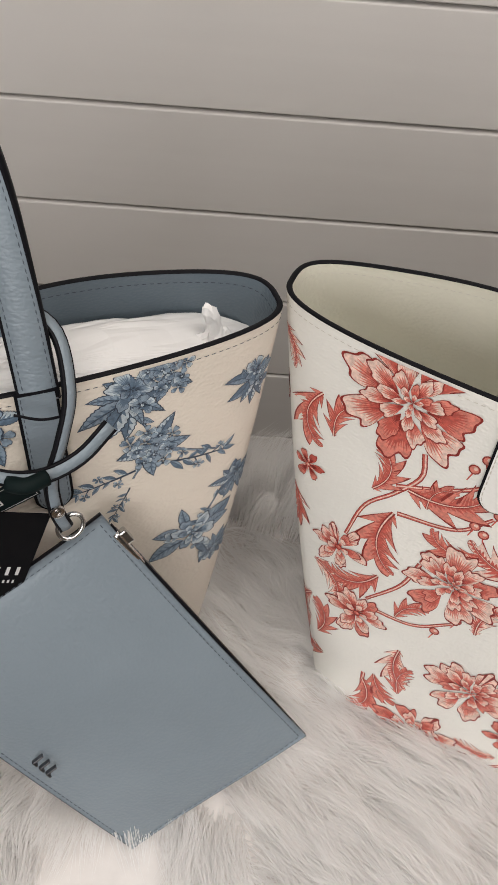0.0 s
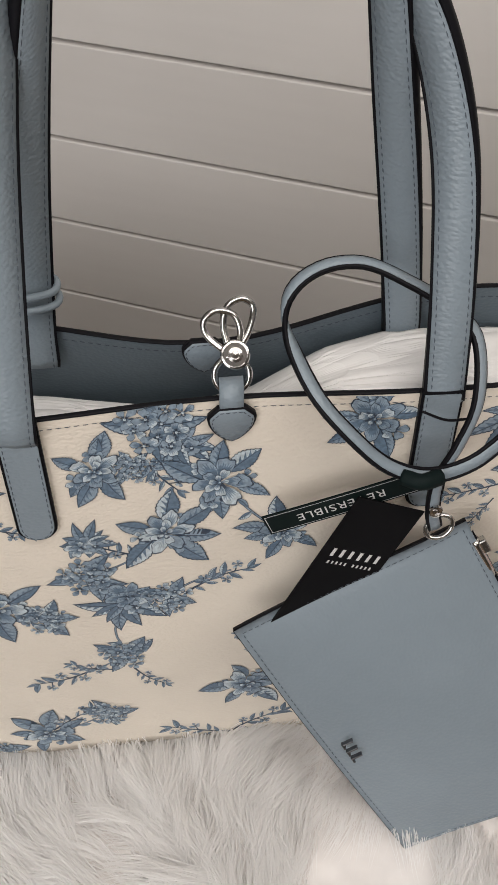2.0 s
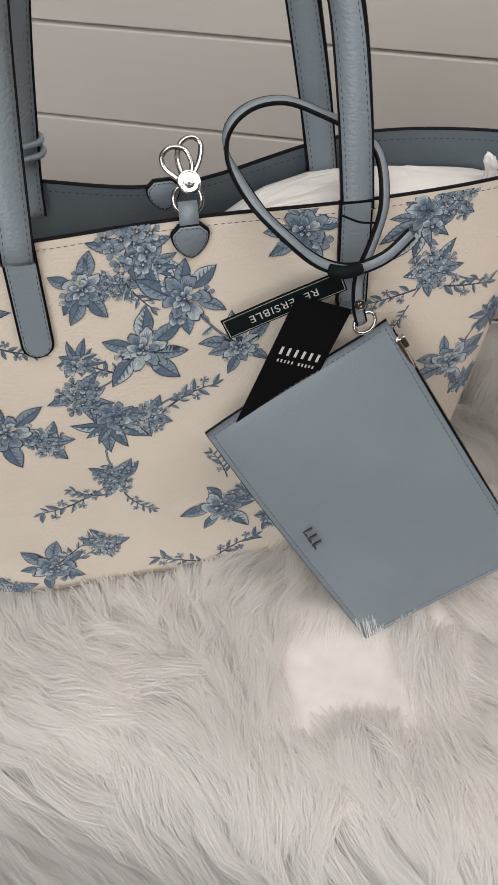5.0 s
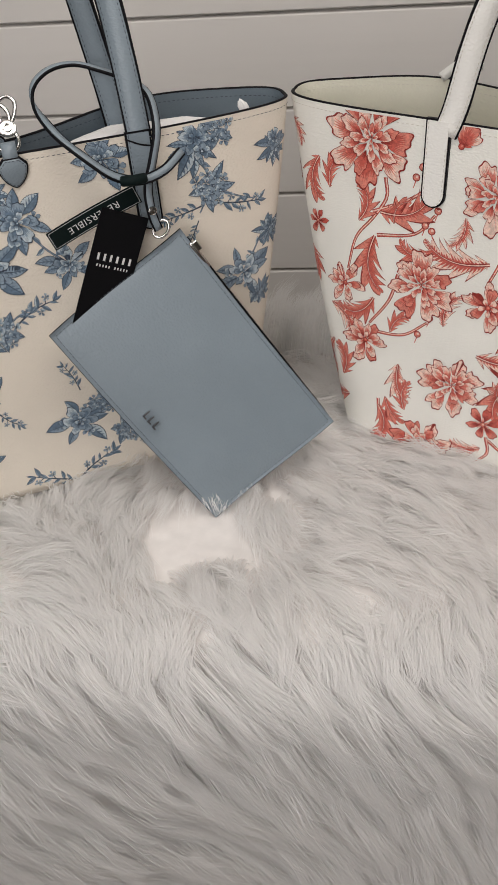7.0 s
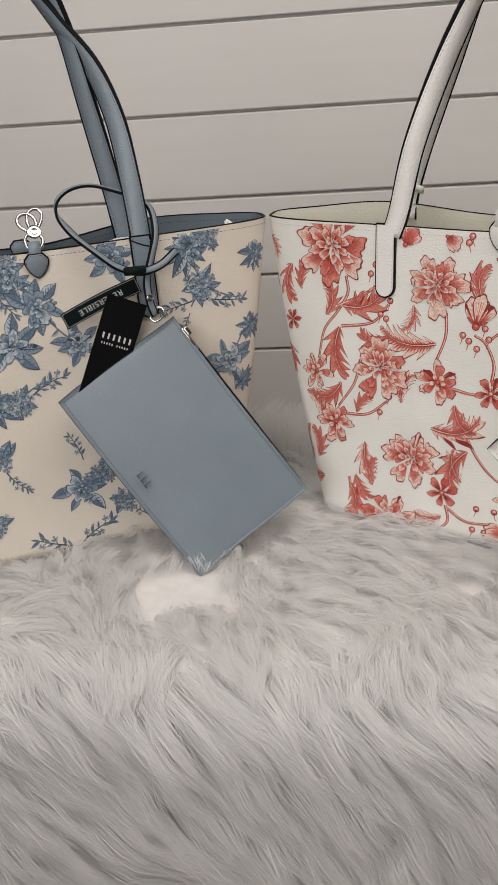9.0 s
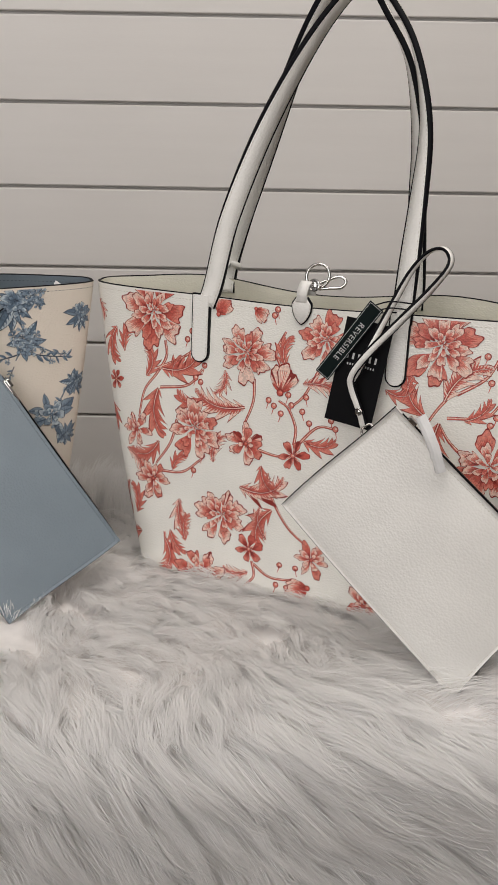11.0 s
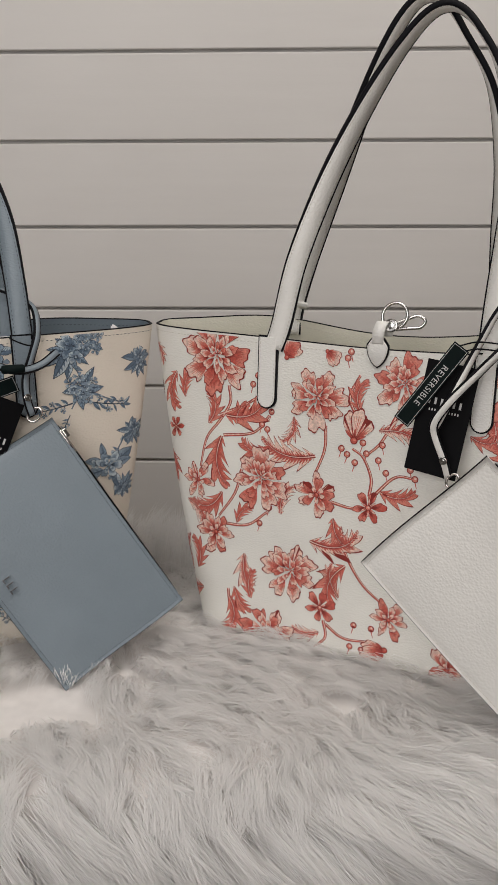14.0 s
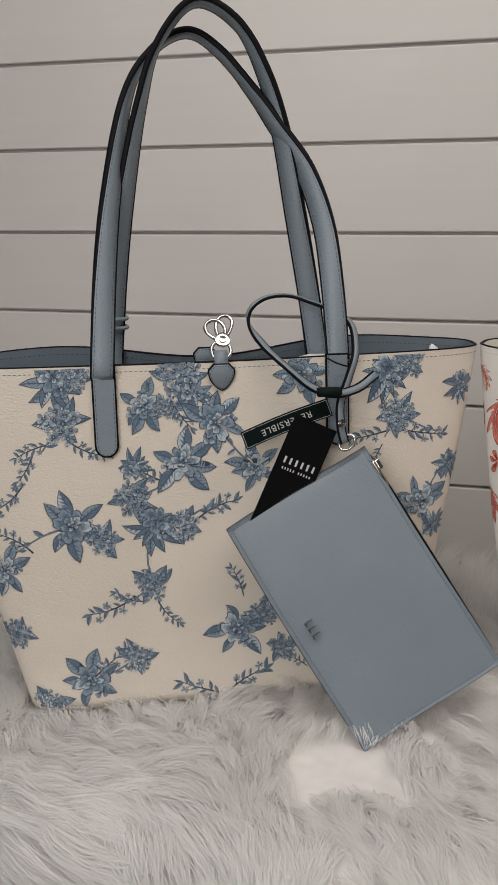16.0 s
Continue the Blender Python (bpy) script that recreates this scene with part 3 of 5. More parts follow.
def bud(pr, x, y, r, deg, rng):
    a = radians(deg)
    bx, by = x - r * 0.7 * math.cos(a), y - r * 0.7 * math.sin(a)
    base = pr.layer
    for k, (d, s) in enumerate(((-0.42, 1.0), (0.42, 1.0), (0.0, 1.12))):
        pr.layer = base + 5 * k
        petal(pr, bx, by, a + d, r * 1.75 * s, 0.52, rng.choice(WARM), rng, 0.06, 0.15)
    for k, d in enumerate((-0.95, 0.95, 0.1)):
        pr.layer = base + 15
        petal(pr, bx, by, a + d, r * 0.85, 0.3, (0, 1, 1, 0, None), rng, 0.03, 0.8, 13)
    pr.layer = base + 20
    dot(pr, bx, by, r * 0.25, (0, 1, 2), 8)
    pr.layer = base


def acanthus(pr, x, y, L, deg, rng, wide=0.30):
    """A curling leaf cut into flame-shaped lobes that point forward; its base at x, y."""
    L *= 1.5
    turn = rng.choice([-1, 1]) * rng.uniform(0.7, 1.5)
    N, lobes = 45, rng.choice([4, 5])
    mid, px, py = [], x, y
    for i in range(N):
        t = i / (N - 1)
        a = radians(deg) - turn * 0.6 + turn * 1.5 * t ** 1.6
        mid.append((px, py))
        px, py = px + L / N * math.cos(a), py + L / N * math.sin(a)

    def half(phase, k, notch):
        out = []
        for i in range(N):
            t = i / (N - 1)
            f = (t * lobes + phase) % 1.0
            env = math.sin(math.pi * min(1.0, t * 0.98 + 0.02) ** 0.75) ** 0.8
            out.append(L * wide * env * (1 - notch + notch * f ** 1.3) * k)
        return out
    p0, p1 = rng.random(), rng.random()
    base = pr.layer
    tones = rng.choice([(0, 2, 1, 0), (0, 2, 1, 0), (0, 3, 1, 0)])
    for k, (size, tone) in enumerate(((1.0, tones[0]), (0.86, tones[1]))):
        pr.layer = base + k
        ribbon(pr, mid, half(p0, size, 0.72), half(p1, size, 0.72), 0.75, tone)
    pr.layer = base + 2
    jag = [rng.uniform(0.45, 0.95) if i % 2 else 0.2 for i in range(N)]
    ribbon(pr, mid, [w * j for w, j in zip(half(p0, 1, 0.5), jag)], [w * j * 0.6 for w, j in zip(half(p1, 1, 0.5), jag[::-1])], 0.75, tones[2])
    pr.layer = base + 3
    pr.line(mid, L * 0.050, L * 0.008, 0)
    pr.layer = base + 4
    pr.line(mid, L * 0.018, L * 0.003, 3)
    pr.layer = base


def stem(pr, pts, w):
    path = [(p.x, p.y) for p in smooth_path([(p[0], p[1], 0) for p in pts], 22)]
    base = pr.layer
    pr.line(path, w, w * 0.7, 0)
    pr.layer = base + 1
    pr.line(path, w * 0.70, w * 0.45, 1)
    pr.layer = base + 2
    pr.line([(p[0] + w * 0.1, p[1] + w * 0.1) for p in path], w * 0.3, w * 0.16, 3)
    pr.layer = base


def leaf(pr, x, y, L, deg, rng, wide=0.42):
    """A pointed, finely toothed leaf bent along its midrib, one half lit, with engraved side veins."""
    N = 21
    turn = rng.uniform(-0.7, 0.7)
    mid, px, py = [], x, y
    for i in range(N):
        t = i / (N - 1)
        mid.append((px, py))
        a = radians(deg) + turn * (t - 0.5)
        px, py = px + L / N * math.cos(a), py + L / N * math.sin(a)
    env = [L * wide * 0.5 * math.sin(math.pi * (0.02 + 0.98 * i / (N - 1)) ** 0.72) for i in range(N)]
    teeth = [e * (1 + 0.13 * (i % 2)) for i, e in enumerate(env)]
    k0, k1 = rng.uniform(0.7, 1.1), rng.uniform(0.7, 1.1)
    base = pr.layer
    lit, dim = rng.choice([(2, 1), (3, 1), (2, 1), (2, 2)])
    ribbon(pr, mid, [w * k0 for w in teeth], [w * k1 for w in teeth], 0.35, 0)
    pr.layer = base + 1
    ribbon(pr, mid, [max(0.0, w * k0 - L * 0.022) for w in teeth], [0.0] * N, 0.35, lit)
    ribbon(pr, mid, [0.0] * N, [max(0.0, w * k1 - L * 0.022) for w in teeth], 0.35, dim)
    pr.layer = base + 2
    vein = [rng.uniform(0.55, 0.85) if i % 3 == 1 else 0.14 for i in range(N)]
    ribbon(pr, mid, [e * k0 * v for e, v in zip(env, vein)], [e * k1 * v for e, v in zip(env, vein)], 0.9, 1)
    pr.layer = base + 3
    pr.line(mid, L * 0.03, L * 0.008, 0)
    pr.layer = base


def blossom(pr, x, y, r, rng, count=5):
    t = rng.uniform(0, 6)
    base = pr.layer
    ring_of(pr, x, y, count, r * 0.06, r * 0.94, 0.60, [(0, 3, 2, None, 0), (0, 2, 2, None, 0), (0, 2, 1, None, 0)], rng, t, 0.05, N=11)
    dot(pr, x, y, r * 0.17, (0, 3, 2), 7)
    pr.layer = base


def big_bloom(pr, x, y, r, deg, rng):
    for j, d in enumerate((-150, -95, -40, 15, 75, 130)):
        pr.layer = 4 * (j % 3)
        q = radians(deg + d + rng.uniform(-18, 18))
        leaf(pr, x + r * 0.34 * math.cos(q), y + r * 0.34 * math.sin(q), r * rng.uniform(0.85, 1.25), math.degrees(q) + rng.uniform(-25, 25), rng, 0.46)
    t = rng.uniform(0, 6)
    for i in range(3):
        q = t + 2.1 * i
        pr.layer = 14
        blossom(pr, x + r * 0.58 * math.cos(q), y + r * 0.58 * math.sin(q), r * rng.uniform(0.24, 0.32), rng)
    pr.layer = 34
    ring_of(pr, x, y, 6, r * 0.05, r * 0.66, 0.56, COOL, rng, t, 0.06, 0.2, N=21)
    ring_of(pr, x, y, 5, r * 0.03, r * 0.42, 0.52, COOL, rng, t + 0.6, 0.05, 0.1, N=15)
    ring_of(pr, x, y, 4, 0.0, r * 0.22, 0.55, [(0, 3, 2, 1, 0)], rng, t + 0.3, 0.04, 0.1, N=9)
    dot(pr, x, y, r * 0.06, (0, 1, 3), 7)


def cluster(pr, x, y, r, rng):
    for i in range(4):
        pr.layer = 4 * (i % 3)
        leaf(pr, x, y, r * rng.uniform(1.3, 1.7), 90 * i + rng.uniform(-40, 40), rng, 0.40)
    for i in range(11):
        pr.layer = 14 + 20 * (i % 2)
        q, d = i * 2.4, r * 0.88 * math.sqrt((i + 0.4) / 11)
        blossom(pr, x + d * math.cos(q), y + d * math.sin(q), r * 0.35, rng)


def spray(pr, x, y, r, deg, rng):
    for j, d in enumerate((-80, -45, -15, 12, 40, 75)):
        pr.layer = 4 * (j % 3)
        leaf(pr, x, y, r * rng.uniform(0.9, 1.4), deg + d, rng, 0.34)
    for j, d in enumerate((150, 200, 120, 240)):
        pr.layer = 4 * (j % 3)
        leaf(pr, x, y, r * rng.uniform(0.8, 1.1), deg + d, rng, 0.5)
    pr.layer = 14
    bx, by = x - r * 0.3 * math.cos(radians(deg)), y - r * 0.3 * math.sin(radians(deg))
    ring_of(pr, bx, by, 6, r * 0.05, r * 0.55, 0.55, COOL, rng, rng.uniform(0, 6), 0.06, 0.1, N=17)
    ring_of(pr, bx, by, 4, 0, r * 0.28, 0.55, COOL, rng, rng.uniform(0, 6), 0.05, 0.1, N=11)
    blossom(pr, x + r * 0.3, y - r * 0.2, r * 0.33, rng, 5)


def twig(pr, x, y, L, deg, rng):
    """A thin dark sprig with narrow leaves and small buds."""
    a = radians(deg)
    path = bezier((x, y), (x + L * 1.15 * math.cos(a), y + L * 1.15 * math.sin(a)), rng.uniform(-0.2, 0.2), 12)
    pr.line(path, L * 0.05, L * 0.02, 0)
    for i in range(2, 12):
        pr.layer = 1 + 4 * (i % 2)
        side = 1 if i % 2 else -1
        d = deg + side * rng.uniform(30, 65)
        p = path[i]
        if i % 3 == 0:
            q = (p[0] + L * 0.18 * math.cos(radians(d)), p[1] + L * 0.18 * math.sin(radians(d)))
            pr.line([p, q], L * 0.025, L * 0.016, 0)
            blossom(pr, q[0], q[1], L * 0.10, rng)
        else:
            leaf(pr, p[0], p[1], L * rng.uniform(0.22, 0.36), d, rng, 0.34)
    leaf(pr, path[-1][0], path[-1][1], L * 0.26, deg, rng, 0.34)

# ---------------------------------------------------------------- leather details shared by both bags


def spade_tab(parent, x, y, z, w, h, mat, thread, tilt=0.0, label=""):
    """A spade-shaped leather tab hanging over the rim, its outline stitched and its edge painted."""
    half = []
    for i in range(15):
        t = i / 14
        hw = min(1.0, 0.55 + 1.9 * t) if t < 0.24 else max(0.0, 1 - ((t - 0.24) / 0.76) ** 2.1) ** 0.75
        half.append((hw * w / 2, h / 2 - h * t))
    pts = half + [(-p[0], p[1]) for p in half[-2::-1]]
    rot = Matrix.Rotation(radians(tilt), 4, "X")
    base = Vector((x, y, z))

    def slab(name, k, t0, t1, m, lab=""):
        n = len(pts)
        verts = [base + rot @ Vector((p[0] * k, -t0, p[1] * k)) for p in pts] + [base + rot @ Vector((p[0] * k, -t1 + 0.0006, p[1] * k)) for p in pts] + [base + rot @ Vector((p[0] * k * 0.93, -t1, p[1] * k * 0.93)) for p in pts]
        faces = [(i, (i + 1) % n, n + (i + 1) % n, n + i) for i in range(n)] + [(n + i, n + (i + 1) % n, 2 * n + (i + 1) % n, 2 * n + i) for i in range(n)]
        faces += [tuple(2 * n + i for i in range(n)), tuple(range(n))[::-1]]
        return mesh_part(name, verts, faces, m, parent, lab)
    tab = slab("tab", 0.90, 0.0, 0.0034, mat, label)
    e = slab("tab_edge", 1.0, -0.0004, 0.0026, EDGE, "black painted edge")
    row = [base + rot @ Vector((p[0] * 0.82, -0.0034, p[1] * 0.82)) for p in pts]
    stitch_mesh("tab_stitching", row + row[:1], [rot @ Vector((0, -1, 0))] * 30, thread, parent, 0.002, 0.001, 0.0003)
    return tab


def neck(parent, pts, w, mat):
    """A narrow leather loop that carries the ring."""
    path = smooth_path(pts, 18)
    v, f = sweep(path, [Vector((1, 0, 0))] * 18, [(-w / 2, -0.0012), (w / 2, -0.0012), (w / 2, 0.0012), (-w / 2, 0.0012)])
    return mesh_part("tab_loop", v, f, mat, parent)


def circle(c, r, axis_a, axis_b, n=16, start=0.0, sweep_angle=2 * math.pi):
    a, b = Vector(axis_a).normalized(), Vector(axis_b).normalized()
    return [Vector(c) + a * r * math.cos(start + sweep_angle * i / n) + b * r * math.sin(start + sweep_angle * i / n) for i in range(n + 1)]


def disc(name, c, normal, r, h, mat, parent, label=""):
    """A low turned disc with stepped rings."""
    prof = [(1.0, 0.0), (1.0, 0.5), (0.93, 0.8), (0.82, 0.85), (0.78, 0.6), (0.5, 0.6), (0.46, 0.95), (0.3, 1.0), (0.26, 0.75), (0.0, 0.8)]
    q = Vector(normal).to_track_quat("Z", "Y").to_matrix()
    n, verts, faces = 24, [], []
    for s, t in prof:
        for i in range(n):
            a = 2 * math.pi * i / n
            verts.append(Vector(c) + q @ Vector((r * s * math.cos(a), r * s * math.sin(a), h * t)))
    for j in range(len(prof) - 1):
        for i in range(n):
            faces.append((j * n + i, j * n + (i + 1) % n, (j + 1) * n + (i + 1) % n, (j + 1) * n + i))
    return mesh_part(name, verts, faces, mat, parent, label, smooth=False)


def tag_card(name, corner, right, up, w, h, mat, label, category, bars=(), border=False, text="", flip=False, bow=0.0):
    """A hanging card: corner, directions of its width and height in the world; bars (x, y, w, h) and text in silver on its face."""
    r, u = Vector(right).normalized(), Vector(up).normalized()
    u = (u - r * u.dot(r)).normalized()
    n = r.cross(u)
    top = new(name)
    o = Vector(corner)
    top.matrix_world = Matrix.Translation(o) @ Matrix((r, u, n)).transposed().to_4x4()
    tagged(top, label, category)
    N = 16

    def place(x, y, lift):
        return (x, y + bow * math.sin(math.pi * x / w), lift + 0.9 * bow * math.sin(math.pi * x / w))
    verts, faces = [], []
    for z in (0.0, 0.0007):
        for j in (0, 1):
            for i in range(N + 1):
                verts.append(place(w * i / N, h * j, z))
    K = N + 1
    for i in range(N):
        faces += [(2 * K + i, 2 * K + i + 1, 3 * K + i + 1, 3 * K + i), (i, K + i, K + i + 1, i + 1), (i, i + 1, 2 * K + i + 1, 2 * K + i), (K + i, 3 * K + i, 3 * K + i + 1, K + i + 1)]
    faces += [(0, 2 * K, 3 * K, K), (N, K + N, 3 * K + N, 2 * K + N)]
    mesh_part("card", verts, faces, mat, top, smooth=False)

    def strip(nm, x0, y0, x1, y1):
        v, f = [], []
        for i in range(N + 1):
            x = x0 + (x1 - x0) * i / N
            v += [place(x, y0, 0.00085), place(x, y1, 0.00085)]
        for i in range(N):
            f.append((2 * i, 2 * i + 2, 2 * i + 3, 2 * i + 1))
        mesh_part(nm, v, f, FOIL, top, smooth=False)
    for x, y, bw, bh in bars:
        strip("print_bar", x, y, x + bw, y + bh)
    if border:
        e, t = 0.0011, 0.00035
        for x0, y0, x1, y1 in ((e, e, w - e, e + t), (e, h - e - t, w - e, h - e), (e, e, e + t, h - e), (w - e - t, e, w - e, h - e)):
            strip("border_line", x0, y0, x1, y1)
    if text:
        cu = bpy.data.curves.new("word", "FONT")
        cu.body, cu.size, cu.align_x, cu.align_y, cu.space_character = text, h * 0.5, "CENTER", "CENTER", 1.12
        tmp = new("word", cu)
        me = bpy.data.meshes.new_from_object(tmp.evaluated_get(bpy.context.evaluated_depsgraph_get()))
        bpy.data.objects.remove(tmp)
        for v in me.vertices:
            x, y = (-v.co.x, -v.co.y) if flip else (v.co.x, v.co.y)
            v.co = place(w * 0.5 + x, h * 0.5 + y, 0.00085)
        me.materials.clear()
        me.materials.append(FOIL)
        ob = new("word", me)
        ob.parent = top
    return top


def pouch(name, T, L, R, mat, thread, label, puff=0.007, sag=(0, 0, 0)):
    """A flat zipped pouch. T: the corner by its wrist loop, L: the end of its short side, R: the zip's other end."""
    T, L, R = Vector(T), Vector(L), Vector(R)
    ex = (R - T).normalized()
    ey = (L - T)
    ey = (ey - ex * ey.dot(ex)).normalized()
    W, H = (R - T).length, (L - T).length
    n = ey.cross(ex)
    if n.y > 0:
        n = -n
    top = new(name)
    top.matrix_world = Matrix.Translation(T) @ Matrix((ex, ey, n)).transposed().to_4x4()
    tagged(top, label, "pouch")
    NX, NY = 40, 28
    droop = Matrix((ex, ey, n)) @ Vector(sag)

    def puffed(i, j, side, grow=0.0):
        fx, fy = i / NX, j / NY
        b = (math.sin(math.pi * min(1, max(0, fx))) ** 0.5) * (math.sin(math.pi * min(1, max(0, fy))) ** 0.55)
        x = fx * W + 0.0012 * math.sin(fy * 5 + 1)
        y = fy * H + 0.0010 * math.sin(fx * 4)
        z = side * (0.0018 + puff * b + 0.0012 * noise.noise(Vector((fx * 3, fy * 3, side * 2.0))) * b)
        k = max(0.0, fx) * max(0.0, fy)
        return (x + droop.x * k, y + droop.y * k, z + droop.z * k)
    for side, nm in ((1, "front_panel"), (-1, "back_panel")):
        verts = [puffed(i, j, side) for j in range(NY + 1) for i in range(NX + 1)]
        K = NX + 1
        faces = [(j * K + i, j * K + i + 1, (j + 1) * K + i + 1, (j + 1) * K + i) for j in range(NY) for i in range(NX)]
        base = len(verts)
        verts += [(x, y, z - side * 0.0016) for x, y, z in verts]
        edge = [(i, 0) for i in range(NX)] + [(NX, j) for j in range(NY)] + [(i, NY) for i in range(NX, 0, -1)] + [(0, j) for j in range(NY, 0, -1)]
        idx = [j * K + i for i, j in edge]
        faces += [(a, b, base + b, base + a) for a, b in zip(idx, idx[1:] + idx[:1])]
        mesh_part(nm, verts, faces, mat, top)
        d = 3.6e-3
        loop = []
        for fx, fy in [(t, 0) for t in np.linspace(0, 1, 40)] + [(1, t) for t in np.linspace(0, 1, 30)][1:] + [(t, 1) for t in np.linspace(1, 0, 40)][1:] + [(0, t) for t in np.linspace(1, 0, 30)][1:]:
            fx2, fy2 = d / W + fx * (1 - 2 * d / W), d / H + fy * (1 - 2 * d / H)
            x, y, z = puffed(fx2 * NX, fy2 * NY, side)
            loop.append(Vector((x, y, z + side * 0.0001)))
        stitch_mesh("stitching", loop, [Vector((0, 0, side))] * len(loop), thread, top, 0.0026, 0.0014)
    # the painted edge round three sides
    ring = [(Vector(puffed(i, j, 1)) + Vector(puffed(i, j, -1))) / 2 for i, j in [(0, j) for j in range(0, NY + 1, 2)] + [(i, NY) for i in range(2, NX + 1, 2)] + [(NX, j) for j in range(NY - 2, -1, -2)]]
    v, f = sweep(ring, [Vector((0, 0, 1))] * len(ring), [(-0.0017, -0.0004), (0.0017, -0.0004), (0.0014, 0.0007), (-0.0014, 0.0007)])
    mesh_part("edge_band", v, f, EDGE, top, "black painted edge")
    # the zip: dark tape, rows of teeth and the slider
    box("zip_tape", (0.010, -0.0008, -0.0012), (W - 0.006, 0.004, 0.0008), EDGE, top)
    tooth = None
    for i in range(70):
        x = 0.014 + (W - 0.028) * i / 69
        if tooth is None:
            tooth = box("zip_tooth", (-0.0008, -0.0014, -0.0007), (0.0008, -0.0006, 0.0007), CHROME, top)
            tooth.location = (x, 0, 0)
        else:
            t = new("zip_tooth", tooth.data)
            t.parent, t.location = top, (x, 0, 0)
    box("zip_slider", (0.016, -0.0045, -0.0025), (0.025, 0.000, 0.0030), CHROME, top, 0.001, "nickel zip slider")
    # raised metal initials drawn as plain strokes
    for k in range(3):
        x, y = W * 0.465 + 0.0062 * k, H * 0.845
        box("monogram_stroke", (x, y, puff * 0.62), (x + 0.0012, y + 0.0075, puff * 0.62 + 0.003), GUN, top, 0.0003)
        box("monogram_stroke", (x, y + 0.0060, puff * 0.62), (x + 0.0040, y + 0.0074, puff * 0.62 + 0.003), GUN, top, 0.0003)
    return top


def hanging_handle(tote, bag, feet_x, arch, depth_low, depth_high, mat, thread, quick, label, turn=1.0):
    """A shoulder handle sewn to one face of the bag. arch: (u, z) places of its loop; the strap turns edge-on as it rises."""
    pts, wid = [], []
    H = tote.H
    for i, (u, *rest) in enumerate(arch):
        z = rest[-1]
        f = min(1.0, max(0.0, (z - H) / (0.585 - H)))
        y = rest[0] if len(rest) > 1 else depth_low + (depth_high - depth_low) * f
        if z < H + 0.004:
            q, n = tote.front(u, z)
            y = (q.y if depth_low < 0 else -q.y * 0.9) + math.copysign(0.0012, depth_low)
        pts.append((u, y, z))
        ang = -radians(80) * min(1.0, f * (quick if u > 0.04 else turn)) ** 0.8
        wid.append((math.cos(ang), math.sin(ang), 0.0))
    # the width follows the inside of the arch
    for i in range(len(wid)):
        a, b = Vector(pts[max(0, i - 1)]), Vector(pts[min(len(pts) - 1, i + 1)])
        t = (b - a).normalized()
        flat = t.cross(Vector((0, 1, 0))).normalized()
        if i > 0 and flat.dot(prev) < 0:
            flat = -flat
        prev = flat
        c, s = wid[i][0], wid[i][1]
        wid[i] = flat * c + Vector((0, 1, 0)) * s
    return strap("handle", pts, wid, None, mat, EDGE, thread, bag, w=0.0192, th=0.0052, label=label, n=130)


def handle_foot(tote, bag, u, ztop, zlow, w, mat, thread, lean=0.0):
    """The rounded sewn end of a handle, flat on the bag's front."""
    pts = []
    for i in range(13):
        a = math.pi * i / 12
        pts.append((u + lean - w / 2 * math.cos(a), zlow + w / 2 - w / 2 * math.sin(a)))
    pts = [(u - w / 2, ztop), (u - w / 2 + lean * 0.5, (ztop + zlow) / 2)] + pts + [(u + w / 2 + lean * 0.5, (ztop + zlow) / 2), (u + w / 2, ztop)]
    c = (u + lean * 0.6, (ztop + zlow) / 2)

    def layer(name, k, lift0, lift1, m, lab=""):
        P = [(c[0] + (p[0] - c[0]) * k, c[1] + (p[1] - c[1]) * (1 - (1 - k) * w / (ztop - zlow))) for p in pts]
        lo, hi = [], []
        for p in P:
            q, n = tote.front(p[0], min(tote.H - 0.004, p[1]))
            q = Vector((q.x, q.y, p[1]))
            lo.append(q + n * lift0)
            hi.append(q + n * lift1)
        n = len(P)
        faces = [(i, (i + 1) % n, n + (i + 1) % n, n + i) for i in range(n)] + [tuple(n + i for i in range(n)), tuple(range(n))[::-1]]
        mesh_part(name, lo + hi, faces, m, bag, lab, smooth=False)
        return P
    layer("handle_foot_edge", 1.0, -0.0005, 0.0030, EDGE, "black painted edge")
    layer("handle_foot", 0.85, 0.0, 0.0042, mat)
    P = [(c[0] + (p[0] - c[0]) * 0.74, c[1] + (p[1] - c[1]) * 0.95) for p in pts]
    row, nor = [], []
    for a, b in zip(P, P[1:]):
        for t in (0, 0.5):
            x, z = a[0] + (b[0] - a[0]) * t, a[1] + (b[1] - a[1]) * t
            q, n = tote.front(x, min(tote.H - 0.004, z))
            row.append(Vector((q.x, q.y, z)) + n * 0.0042)
            nor.append(n)
    stitch_mesh("stitching", row, nor, thread, bag)


def tote_bag(name, at, turn, tote, outer, lining, thread, mats, seam, label, labels):
    bag = new(name)
    bag.matrix_world = pose(at[0], at[1], 0.0, 0, 0, turn)
    tagged(bag, label, "tote bag", "reversible floral totes")
    tote.build(bag, outer, lining, thread, seam, labels)
    return bag, Print(tote, bag, mats)


